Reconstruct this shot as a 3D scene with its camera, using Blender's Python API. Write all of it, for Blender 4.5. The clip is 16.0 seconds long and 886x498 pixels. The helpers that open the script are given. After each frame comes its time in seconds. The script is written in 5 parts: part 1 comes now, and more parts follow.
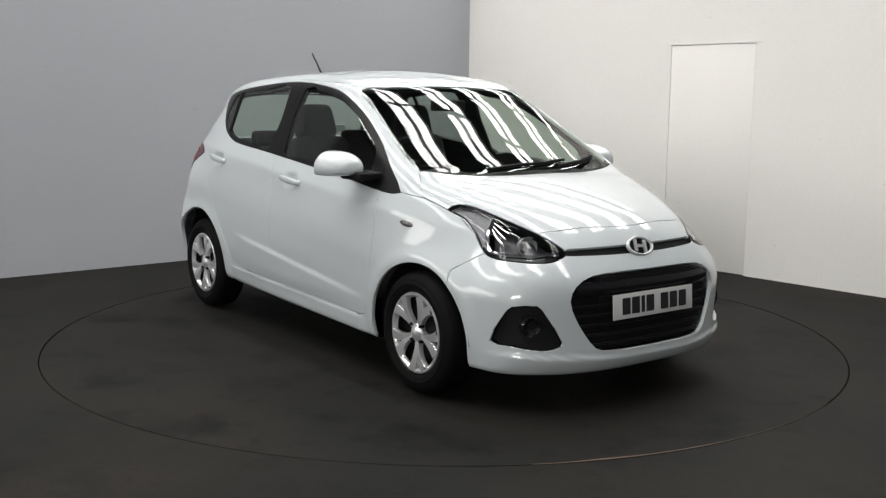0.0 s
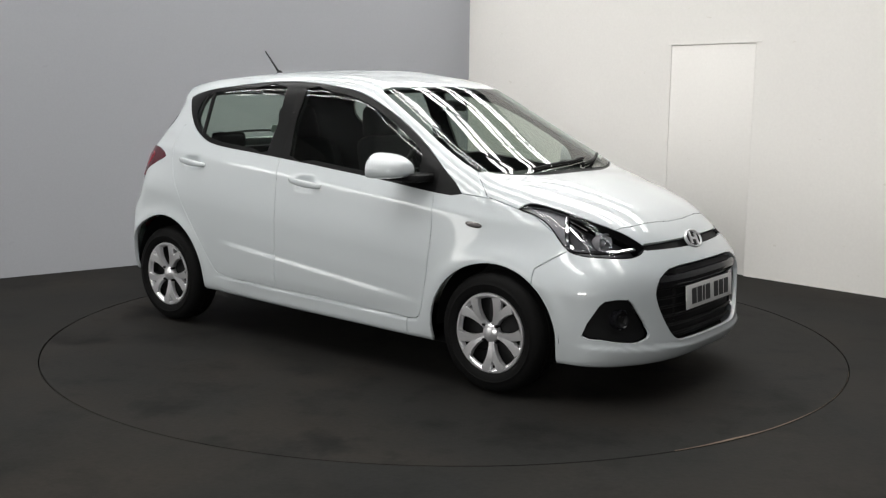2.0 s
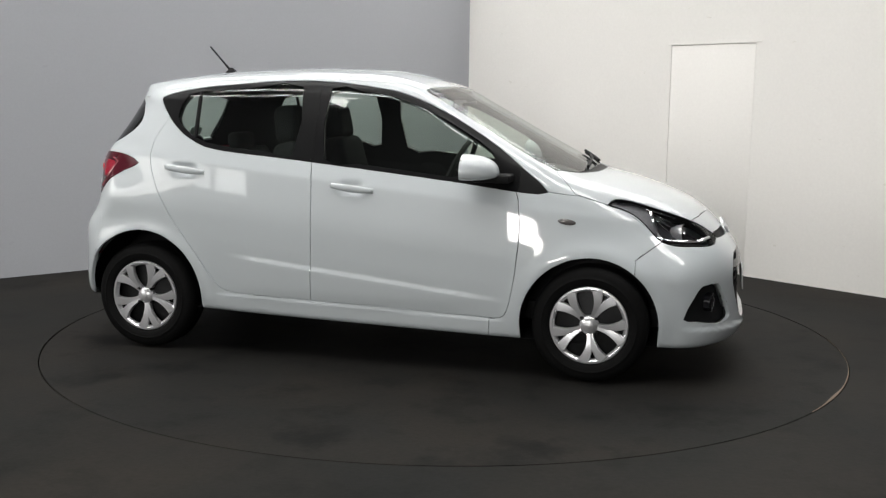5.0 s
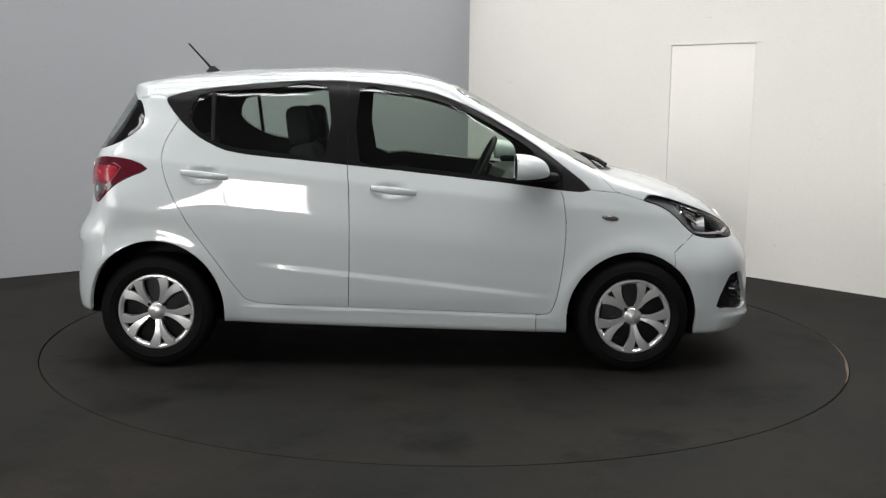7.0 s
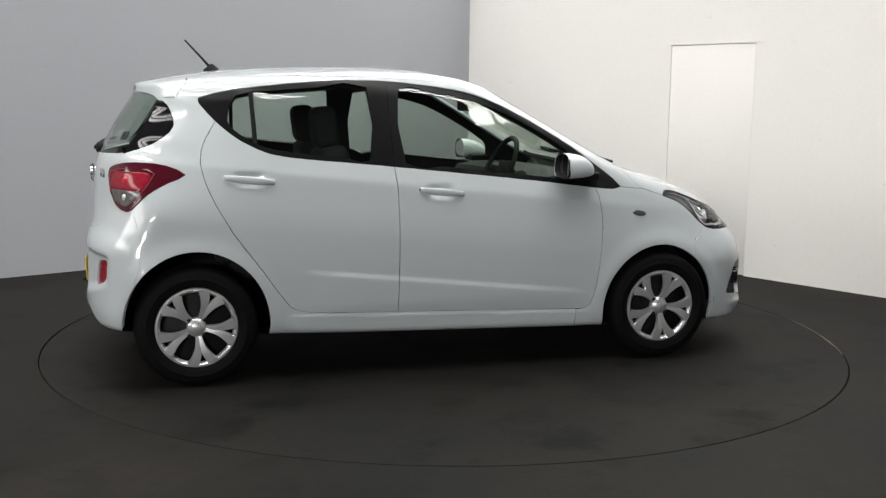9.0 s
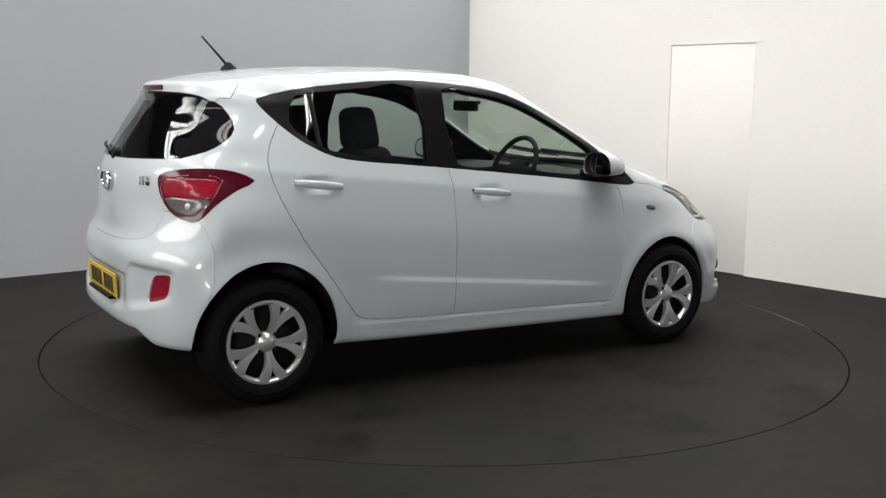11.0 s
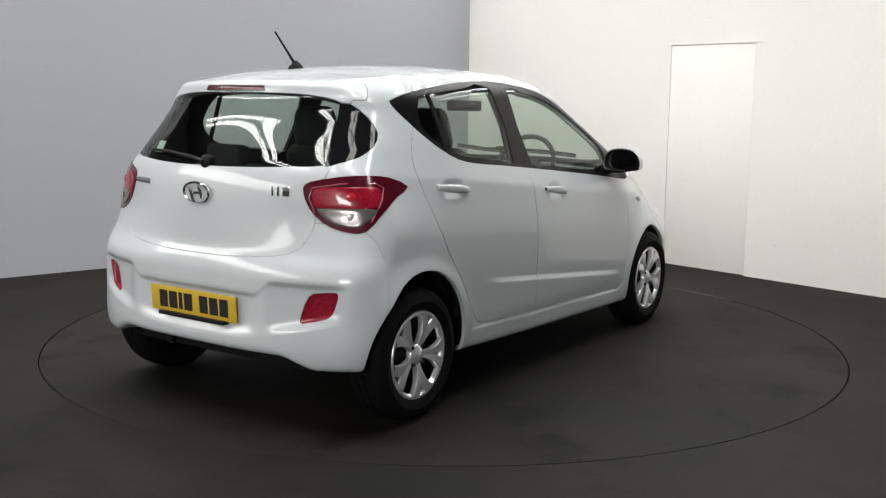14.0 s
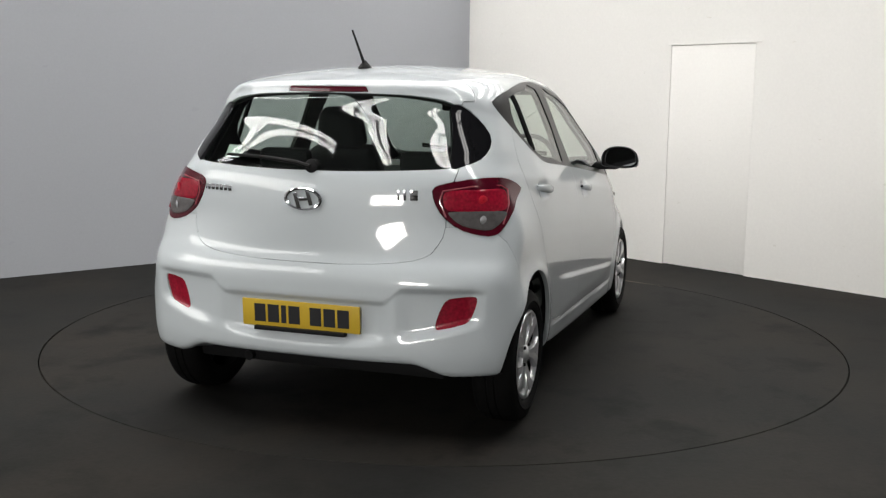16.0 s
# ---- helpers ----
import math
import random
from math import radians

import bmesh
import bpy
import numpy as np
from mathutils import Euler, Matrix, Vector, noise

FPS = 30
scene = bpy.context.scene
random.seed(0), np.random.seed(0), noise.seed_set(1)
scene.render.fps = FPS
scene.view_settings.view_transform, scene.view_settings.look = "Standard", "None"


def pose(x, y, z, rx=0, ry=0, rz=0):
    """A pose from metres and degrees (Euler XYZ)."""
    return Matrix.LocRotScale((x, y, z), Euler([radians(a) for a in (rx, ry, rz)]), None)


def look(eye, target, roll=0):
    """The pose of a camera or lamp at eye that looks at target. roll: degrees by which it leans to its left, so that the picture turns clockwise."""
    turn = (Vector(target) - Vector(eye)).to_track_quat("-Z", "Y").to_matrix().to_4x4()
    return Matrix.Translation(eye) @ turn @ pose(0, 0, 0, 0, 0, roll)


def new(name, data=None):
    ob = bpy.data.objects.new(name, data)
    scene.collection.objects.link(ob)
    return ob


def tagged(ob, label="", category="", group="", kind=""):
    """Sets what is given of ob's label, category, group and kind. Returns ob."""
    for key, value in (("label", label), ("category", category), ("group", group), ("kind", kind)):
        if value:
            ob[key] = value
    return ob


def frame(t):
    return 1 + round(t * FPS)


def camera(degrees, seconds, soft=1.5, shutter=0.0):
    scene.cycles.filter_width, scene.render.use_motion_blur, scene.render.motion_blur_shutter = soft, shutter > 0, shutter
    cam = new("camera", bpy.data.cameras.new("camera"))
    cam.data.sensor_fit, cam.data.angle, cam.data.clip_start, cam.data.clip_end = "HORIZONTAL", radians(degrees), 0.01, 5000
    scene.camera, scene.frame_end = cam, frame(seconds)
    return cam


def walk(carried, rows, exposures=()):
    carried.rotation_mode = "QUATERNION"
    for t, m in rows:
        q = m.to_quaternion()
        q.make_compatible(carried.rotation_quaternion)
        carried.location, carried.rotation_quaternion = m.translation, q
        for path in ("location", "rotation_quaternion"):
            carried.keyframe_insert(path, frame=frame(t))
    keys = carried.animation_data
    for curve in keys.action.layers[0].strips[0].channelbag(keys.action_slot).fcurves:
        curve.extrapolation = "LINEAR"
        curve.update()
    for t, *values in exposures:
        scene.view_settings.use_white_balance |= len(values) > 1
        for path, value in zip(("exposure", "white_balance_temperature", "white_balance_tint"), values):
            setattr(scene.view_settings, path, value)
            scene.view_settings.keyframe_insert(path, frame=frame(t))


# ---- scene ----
# ---- camera: it stands still ----
cam = camera(47.14, 16.0, soft=1.3)
EYE = (0.0, -5.851, 1.3625)
AIM = (-0.01171, -0.0, 0.4873)
STAND = look(EYE, AIM, 0.696)
walk(cam, [(0.0, STAND), (16.0, STAND)], exposures=[(0.0, 0.46), (4.0, 0.50), (7.0, 0.53), (9.5, 0.65), (12.5, 0.74), (14.5, 0.70), (16.0, 0.60)])

# turning of the turntable: seconds, degrees
TURN = [(0, -53.2), (2, -37.75), (4, -22.1), (6.5, -3.1), (8, 8.35), (9, 16.1), (11.5, 35.7), (13, 47.55), (14.5, 59.4), (16, 71.2)]
CAR_AT = (-0.255, -0.0586)      # middle of the wheelbase on the turntable

# ---- the plan ----
CORNER = Vector((0.215, 4.36, 0))
LEFT_DIR = Vector((-0.7757, -0.6311, 0))
RIGHT_DIR = Vector((0.6735, -0.7392, 0))
HALL_X, HALL_Y, HALL_TOP_Y, HALL_Z, PARTITION = 10.0, -13.0, 11.0, 6.0, 3.0
RING = 2.221

# ---- world and light ----
world = bpy.data.worlds.new("world")
scene.world = world
world.use_nodes = True
wt = world.node_tree
sky = wt.nodes.new("ShaderNodeTexSky")
sky.sky_type = "NISHITA"
sky.sun_disc = False
sky.sun_elevation, sky.sun_rotation = radians(45), radians(120)
wt.nodes["Background"].inputs["Strength"].default_value = 0.1
wt.links.new(sky.outputs[0], wt.nodes["Background"].inputs[0])

# roof lights: long strips that run parallel to the white wall
STRIP_AXIS = RIGHT_DIR
STRIP_SIDE = Vector((0.7384, 0.6744, 0))
STRIPS = [-5.5, -3.8, -1.9, 0.2, 2.6, 3.85, 5.1, 6.35, 7.6, 8.85]   # offsets across the hall
STRIP_WIDE, STRIP_END = 0.60, 4.5
STRIP_START = -6.2
STRIP_GLOW = 31.5
# strength of the made-up light in the left hall wall
SIDE_FILL_GLOW = 12.0


# ---- materials ----
def material(name, base, rough=0.5, metal=0.0, coat=0.0, grain=0.0, scale=40.0, bump=0.0, spec=0.5, big=1.5):
    m = bpy.data.materials.new(name)
    m.use_nodes = True
    nt = m.node_tree
    b = nt.nodes["Principled BSDF"]
    b.inputs["Base Color"].default_value = (*base, 1)
    b.inputs["Roughness"].default_value = rough
    b.inputs["Metallic"].default_value = metal
    b.inputs["Coat Weight"].default_value = coat
    b.inputs["Coat Roughness"].default_value = 0.02
    b.inputs["Specular IOR Level"].default_value = spec
    if grain or bump:
        co = nt.nodes.new("ShaderNodeTexCoord")
        fine = nt.nodes.new("ShaderNodeTexNoise")
        fine.inputs["Scale"].default_value, fine.inputs["Detail"].default_value = scale, 6
        wide = nt.nodes.new("ShaderNodeTexNoise")
        wide.inputs["Scale"].default_value, wide.inputs["Detail"].default_value = big, 4
        for n in (fine, wide):
            nt.links.new(co.outputs["Object"], n.inputs["Vector"])
        add = nt.nodes.new("ShaderNodeMath")
        add.operation = "ADD"
        nt.links.new(fine.outputs["Fac"], add.inputs[0])
        nt.links.new(wide.outputs["Fac"], add.inputs[1])
        ramp = nt.nodes.new("ShaderNodeMapRange")
        ramp.inputs["From Min"].default_value, ramp.inputs["From Max"].default_value = 0.6, 1.4
        nt.links.new(add.outputs[0], ramp.inputs["Value"])
        mix = nt.nodes.new("ShaderNodeMix")
        mix.data_type = "RGBA"
        lo = tuple(c * (1 - grain) for c in base)
        hi = tuple(min(1, c * (1 + grain)) for c in base)
        mix.inputs["A"].default_value, mix.inputs["B"].default_value = (*lo, 1), (*hi, 1)
        nt.links.new(ramp.outputs[0], mix.inputs["Factor"])
        nt.links.new(mix.outputs["Result"], b.inputs["Base Color"])
        if bump:
            bp = nt.nodes.new("ShaderNodeBump")
            bp.inputs["Strength"].default_value, bp.inputs["Distance"].default_value = bump, 0.002
            nt.links.new(fine.outputs["Fac"], bp.inputs["Height"])
            nt.links.new(bp.outputs[0], b.inputs["Normal"])
    return m


def glass(name, tint, ior=1.5):
    """A thin clear pane: lets light through with a tint, and mirrors by Fresnel."""
    m = bpy.data.materials.new(name)
    m.use_nodes = True
    nt = m.node_tree
    nt.nodes.remove(nt.nodes["Principled BSDF"])
    tr, gl = nt.nodes.new("ShaderNodeBsdfTransparent"), nt.nodes.new("ShaderNodeBsdfGlossy")
    tr.inputs["Color"].default_value = (*tint, 1)
    gl.inputs["Roughness"].default_value = 0.0
    lw, mx = nt.nodes.new("ShaderNodeLayerWeight"), nt.nodes.new("ShaderNodeMixShader")
    lw.inputs["Blend"].default_value = 0.5
    pw, sc = nt.nodes.new("ShaderNodeMath"), nt.nodes.new("ShaderNodeMapRange")
    pw.operation, pw.inputs[1].default_value = "POWER", 5.0
    r0 = 2 * ((ior - 1) / (ior + 1)) ** 2
    sc.inputs["To Min"].default_value, sc.inputs["To Max"].default_value = r0, 1.0
    nt.links.new(lw.outputs["Facing"], pw.inputs[0])
    nt.links.new(pw.outputs[0], sc.inputs["Value"])
    nt.links.new(sc.outputs[0], mx.inputs[0])
    nt.links.new(tr.outputs[0], mx.inputs[1])
    nt.links.new(gl.outputs[0], mx.inputs[2])
    nt.links.new(mx.outputs[0], nt.nodes["Material Output"].inputs["Surface"])
    return m


def specks(m, scale, lo, tint):
    """Sparse small scuffs and marks on a painted wall."""
    nt = m.node_tree
    b = nt.nodes["Principled BSDF"]
    co, n = nt.nodes.new("ShaderNodeTexCoord"), nt.nodes.new("ShaderNodeTexNoise")
    mp = nt.nodes.new("ShaderNodeMapping")
    mp.inputs["Scale"].default_value = (1, 1, 2.2)
    n.inputs["Scale"].default_value, n.inputs["Detail"].default_value = scale, 3
    r, mx = nt.nodes.new("ShaderNodeMapRange"), nt.nodes.new("ShaderNodeMix")
    r.inputs["From Min"].default_value, r.inputs["From Max"].default_value, r.inputs["To Max"].default_value = lo, lo + 0.06, 0.7
    mx.data_type, mx.blend_type = "RGBA", "MULTIPLY"
    mx.inputs["B"].default_value = (*tint, 1)
    nt.links.new(co.outputs["Object"], mp.inputs["Vector"])
    nt.links.new(mp.outputs[0], n.inputs["Vector"])
    nt.links.new(n.outputs["Fac"], r.inputs["Value"])
    nt.links.new(r.outputs[0], mx.inputs["Factor"])
    nt.links.new(b.inputs["Base Color"].links[0].from_socket, mx.inputs["A"])
    nt.links.new(mx.outputs["Result"], b.inputs["Base Color"])
    return m


WALL_GREY = material("grey_wall_paint", (0.37, 0.38, 0.405), 0.75, grain=0.03, scale=60, bump=0.12, big=0.7)
WALL_WHITE = material("white_wall_paint", (0.90, 0.875, 0.84), 0.7, grain=0.03, scale=50, bump=0.15, big=0.8)
specks(WALL_WHITE, 11.0, 0.72, (0.86, 0.85, 0.82))
specks(WALL_GREY, 6.0, 0.71, (0.92, 0.92, 0.93))
HALL_PAINT = material("hall_cladding", (0.46, 0.46, 0.465), 0.7, grain=0.08, scale=20, big=0.5)
ROOF_DARK = material("roof_sheeting", (0.10, 0.10, 0.11), 0.7, grain=0.1, scale=10, big=0.5)
STEEL_DARK = material("dark_steel", (0.08, 0.08, 0.085), 0.5, grain=0.1, scale=20)


def floor_material(name, base, stain, seed):
    """Matt dark floor: fine grit, cloudy wear, and dark scuffed stains with soft edges."""
    m = material(name, base, 0.72, grain=0.22, scale=45, bump=0.3, spec=0.11, big=1.1)
    nt = m.node_tree
    b = nt.nodes["Principled BSDF"]
    old = b.inputs["Base Color"].links[0].from_socket
    co = nt.nodes.new("ShaderNodeTexCoord")
    mp = nt.nodes.new("ShaderNodeMapping")
    mp.inputs["Location"].default_value = (seed, seed * 0.7, 0)
    nt.links.new(co.outputs["Object"], mp.inputs["Vector"])
    last = old
    for scale, lo, hi, amount, tint in ((2.3, 0.52, 0.66, stain, (0.15, 0.15, 0.16)), (0.8, 0.42, 0.66, 0.8, (1.7, 1.45, 1.25)), (6.0, 0.56, 0.70, stain * 0.7, (0.35, 0.33, 0.32))):
        n = nt.nodes.new("ShaderNodeTexNoise")
        n.inputs["Scale"].default_value, n.inputs["Detail"].default_value, n.inputs["Roughness"].default_value = scale, 5, 0.6
        nt.links.new(mp.outputs[0], n.inputs["Vector"])
        r = nt.nodes.new("ShaderNodeMapRange")
        r.inputs["From Min"].default_value, r.inputs["From Max"].default_value, r.inputs["To Max"].default_value = lo, hi, amount
        nt.links.new(n.outputs["Fac"], r.inputs["Value"])
        mx = nt.nodes.new("ShaderNodeMix")
        mx.data_type, mx.blend_type = "RGBA", "MULTIPLY"
        mx.inputs["B"].default_value = (*tint, 1)
        nt.links.new(r.outputs[0], mx.inputs["Factor"])
        nt.links.new(last, mx.inputs["A"])
        last = mx.outputs["Result"]
    nt.links.new(last, b.inputs["Base Color"])
    return m


FLOOR = floor_material("dark_hall_floor", (0.0098, 0.0096, 0.0089), 0.5, 3.1)
TABLE = floor_material("turntable_floor", (0.0106, 0.0102, 0.0094), 0.85, 7.7)
WORN = material("worn_metal_edge", (0.11, 0.07, 0.045), 0.6, metal=0.3, grain=0.3, scale=30)
PIT = material("pit_black", (0.01, 0.01, 0.01), 0.9)
PAINT = material("white_car_paint", (0.505, 0.54, 0.56), 0.40, coat=1.0, grain=0.008, scale=300)
PAINT.node_tree.nodes["Principled BSDF"].inputs["Coat Roughness"].default_value = 0.035
BLACK_GLOSS = material("black_gloss_trim", (0.010, 0.010, 0.012), 0.14, grain=0.1, scale=80, spec=0.3)
FRAME_BLACK = material("black_window_frame", (0.006, 0.006, 0.0065), 0.28, grain=0.15, scale=120, spec=0.14)
BLACK_PLASTIC = material("black_plastic", (0.008, 0.008, 0.0085), 0.55, grain=0.15, scale=150, bump=0.2, spec=0.14)
RUBBER = material("tyre_rubber", (0.0055, 0.0055, 0.0056), 0.65, grain=0.3, scale=60, bump=0.3, spec=0.07)
SILVER = material("silver_paint", (0.74, 0.74, 0.76), 0.28, metal=0.7, coat=0.4, grain=0.05, scale=200)
CHROME = material("chrome", (0.85, 0.85, 0.87), 0.06, metal=1.0)
CABIN = material("cabin_plastic", (0.016, 0.016, 0.017), 0.65, grain=0.15, scale=120, bump=0.2, spec=0.25)
FABRIC = material("seat_fabric", (0.012, 0.012, 0.0135), 0.95, grain=0.3, scale=200, bump=0.4)
GLASS = glass("window_glass", (0.76, 0.83, 0.775), 1.41)
CLEAR = glass("lamp_glass", (0.95, 0.955, 0.96), 1.22)

RED_LENS = material("red_reflector", (0.25, 0.005, 0.02), 0.25, coat=0.5, grain=0.55, scale=90, bump=0.3, spec=0.25)
RED_BRIGHT = material("bright_red_bulb_cover", (0.55, 0.012, 0.03), 0.3, coat=0.5, grain=0.3, scale=200)
RED_DEEP = material("deep_red_lamp", (0.065, 0.002, 0.009), 0.2, coat=0.5, grain=0.3, scale=90, spec=0.25)
LAMP_HOUSING = material("lamp_housing", (0.045, 0.045, 0.05), 0.35, metal=0.3, grain=0.3, scale=40)
LAMP_GREY = material("lamp_grey_liner", (0.17, 0.17, 0.18), 0.4, metal=0.3, grain=0.3, scale=70)
LAMP_SILVER = material("lamp_reflector_silver", (0.66, 0.66, 0.68), 0.28, metal=0.55, grain=0.1, scale=60)
PLATE_WHITE = material("white_plate", (0.60, 0.60, 0.60), 0.4, grain=0.02, scale=80)
PLATE_YELLOW = material("yellow_plate", (0.56, 0.37, 0.025), 0.45, grain=0.03, scale=80)
INK = material("plate_ink", (0.012, 0.012, 0.014), 0.5)
STICKER = material("pale_sticker", (0.42, 0.50, 0.47), 0.6, grain=0.25, scale=120)
MIRROR = material("mirror_glass", (0.6, 0.6, 0.6), 0.02, metal=1.0)
REVERSE_LENS = material("clear_reverse_lens", (0.13, 0.12, 0.12), 0.25, metal=0.4, coat=0.5, grain=0.3, scale=60)
FIN_BLACK = material("black_fin_trim", (0.007, 0.007, 0.008), 0.04, grain=0.1, scale=80, spec=0.2)
PALE_RED = material("pale_red_plastic", (0.32, 0.07, 0.09), 0.2, coat=1.0)
DISC_STEEL = material("dull_steel", (0.018, 0.018, 0.019), 0.5, metal=0.7, grain=0.3, scale=60)


# ---- helpers for meshes ----
def finish(name, bm, mat, parent=None, label="", smooth=True, angle=35):
    me = bpy.data.meshes.new(name)
    bmesh.ops.recalc_face_normals(bm, faces=bm.faces[:])
    bm.to_mesh(me)
    bm.free()
    for m in (mat if isinstance(mat, (list, tuple)) else [mat]):
        me.materials.append(m)
    if smooth:
        for p in me.polygons:
            p.use_smooth = True
        me.set_sharp_from_angle(angle=radians(angle))
    ob = new(name, me)
    if parent:
        ob.parent = parent
    if label:
        ob["label"] = label
    return ob


def part(name, bm, mat, parent, label=""):
    return finish(name, bm, mat, parent, label)


def box(bm, lo, hi, bevel=0.0, m=None, seg=2):
    r = bmesh.ops.create_cube(bm, size=1)
    vs = r["verts"]
    for v in vs:
        v.co = Vector([lo[i] + (v.co[i] + 0.5) * (hi[i] - lo[i]) for i in range(3)])
    if bevel:
        es = list({e for v in vs for e in v.link_edges})
        g = bmesh.ops.bevel(bm, geom=es, offset=bevel, segments=seg, affect="EDGES", profile=0.6)
        vs = list({v for f in g["faces"] for v in f.verts} | {v for v in vs if v.is_valid})
    if m is not None:
        bmesh.ops.transform(bm, matrix=m, verts=vs)
    return vs


def lathe(bm, profile, n=48, m=None, axis="y"):
    """Turn (radius, along) pairs round an axis."""
    rings = []
    for r, a in profile:
        ring = []
        for i in range(n):
            t = 2 * math.pi * i / n
            p = Vector((r * math.cos(t), a, r * math.sin(t))) if axis == "y" else Vector((r * math.cos(t), r * math.sin(t), a))
            ring.append(bm.verts.new(m @ p if m is not None else p))
        rings.append(ring)
    for a, b in zip(rings, rings[1:]):
        for i in range(n):
            bm.faces.new((a[i], a[(i + 1) % n], b[(i + 1) % n], b[i]))
    return rings


def tube(bm, pts, r, n=10, r1=None):
    """A round bar along points, tapering from r to r1."""
    pts = [Vector(p) for p in pts]
    rings = []
    for k, p in enumerate(pts):
        d = (pts[min(k + 1, len(pts) - 1)] - pts[max(k - 1, 0)]).normalized()
        a = d.orthogonal().normalized() if k == 0 else (a - d * a.dot(d)).normalized()
        b = d.cross(a)
        rr = r + ((r1 if r1 is not None else r) - r) * k / (len(pts) - 1)
        rings.append([bm.verts.new(p + (a * math.cos(2 * math.pi * i / n) + b * math.sin(2 * math.pi * i / n)) * rr) for i in range(n)])
    for a_, b_ in zip(rings, rings[1:]):
        for i in range(n):
            bm.faces.new((a_[i], a_[(i + 1) % n], b_[(i + 1) % n], b_[i]))
    bm.faces.new(rings[0])
    bm.faces.new(rings[-1])


# ---- the hall ----
def wall(name, a, b, z0, z1, thick, mat, out, label, holes=()):
    """An upright wall from a to b with its face on that line, thickness towards out; holes are (from, to, height) along it."""
    bm = bmesh.new()
    a, b = Vector(a), Vector(b)
    d = (b - a).normalized()
    n = Vector(out).normalized()
    ln = (b - a).length
    cuts = [(0.0, ln, z0, z1)]
    for h0, h1, hz in holes:
        cuts = [(0.0, h0, z0, z1), (h0, h1, hz, z1), (h1, ln, z0, z1)]
    for s0, s1, lo, hi in cuts:
        vs = []
        for k in (0, 1):
            for s, z in ((s0, lo), (s1, lo), (s1, hi), (s0, hi)):
                p = a + d * s + n * (thick * k)
                vs.append(bm.verts.new((p.x, p.y, z)))
        for q in ((0, 1, 2, 3), (7, 6, 5, 4), (0, 4, 5, 1), (1, 5, 6, 2), (2, 6, 7, 3), (3, 7, 4, 0)):
            bm.faces.new([vs[i] for i in q])
    bmesh.ops.remove_doubles(bm, verts=bm.verts[:], dist=1e-5)
    return tagged(finish(name, bm, mat, smooth=False), label, "wall", kind="structure")


def left_at(s):
    return CORNER + LEFT_DIR * s


def right_at(s):
    return CORNER + RIGHT_DIR * s


LEFT_END, RIGHT_END = left_at(5.3), right_at(4.95)
DOOR_S0, DOOR_S1, DOOR_H = 2.395, 3.165, 1.80
wall("wall_grey", CORNER, LEFT_END, -0.02, PARTITION, 0.12, WALL_GREY, (-0.634, 0.773, 0), "smooth grey painted partition wall meeting the white wall")
wall("wall_white", CORNER, RIGHT_END, -0.02, PARTITION, 0.12, WALL_WHITE, (0.738, 0.674, 0), "cream white painted partition wall with a flush door",
     holes=[(DOOR_S0, DOOR_S1, DOOR_H)])
wall("wall_side_a", (-HALL_X, HALL_TOP_Y, 0), (-HALL_X, -0.5, 0), -0.15, HALL_Z, 0.12, HALL_PAINT, (-1, 0, 0), "plain grey hall wall")
wall("wall_side_c", (-HALL_X, -12.0, 0), (-HALL_X, HALL_Y, 0), -0.15, HALL_Z, 0.12, HALL_PAINT, (-1, 0, 0), "plain grey hall wall")
wall("wall_side_d", (-HALL_X, -0.5, 0), (-HALL_X, -12.0, 0), -0.15, 2.9, 0.12, HALL_PAINT, (-1, 0, 0), "plain grey hall wall under the added side light")
wall("wall_side_e", (-HALL_X, -0.5, 0), (-HALL_X, -12.0, 0), 5.2, HALL_Z, 0.12, HALL_PAINT, (-1, 0, 0), "plain grey hall wall over the added side light")
wall("wall_side_b", (HALL_X, HALL_TOP_Y, 0), (HALL_X, HALL_Y, 0), -0.15, HALL_Z, 0.12, HALL_PAINT, (1, 0, 0), "plain grey hall wall")
wall("wall_back", (-HALL_X, HALL_Y, 0), (HALL_X, HALL_Y, 0), -0.15, 1.85, 0.12, HALL_PAINT, (0, -1, 0), "plain grey hall wall below a window band")
wall("wall_back_top", (-HALL_X, HALL_Y, 0), (HALL_X, HALL_Y, 0), 3.35, HALL_Z, 0.12, HALL_PAINT, (0, -1, 0), "plain grey hall wall above a window band")
wall("wall_back_a", (-HALL_X, HALL_Y, 0), (-4.6, HALL_Y, 0), 1.85, 3.35, 0.12, HALL_PAINT, (0, -1, 0), "plain grey hall wall beside a window")
wall("wall_back_b", (-1.7, HALL_Y, 0), (HALL_X, HALL_Y, 0), 1.85, 3.35, 0.12, HALL_PAINT, (0, -1, 0), "plain grey hall wall beside a window")


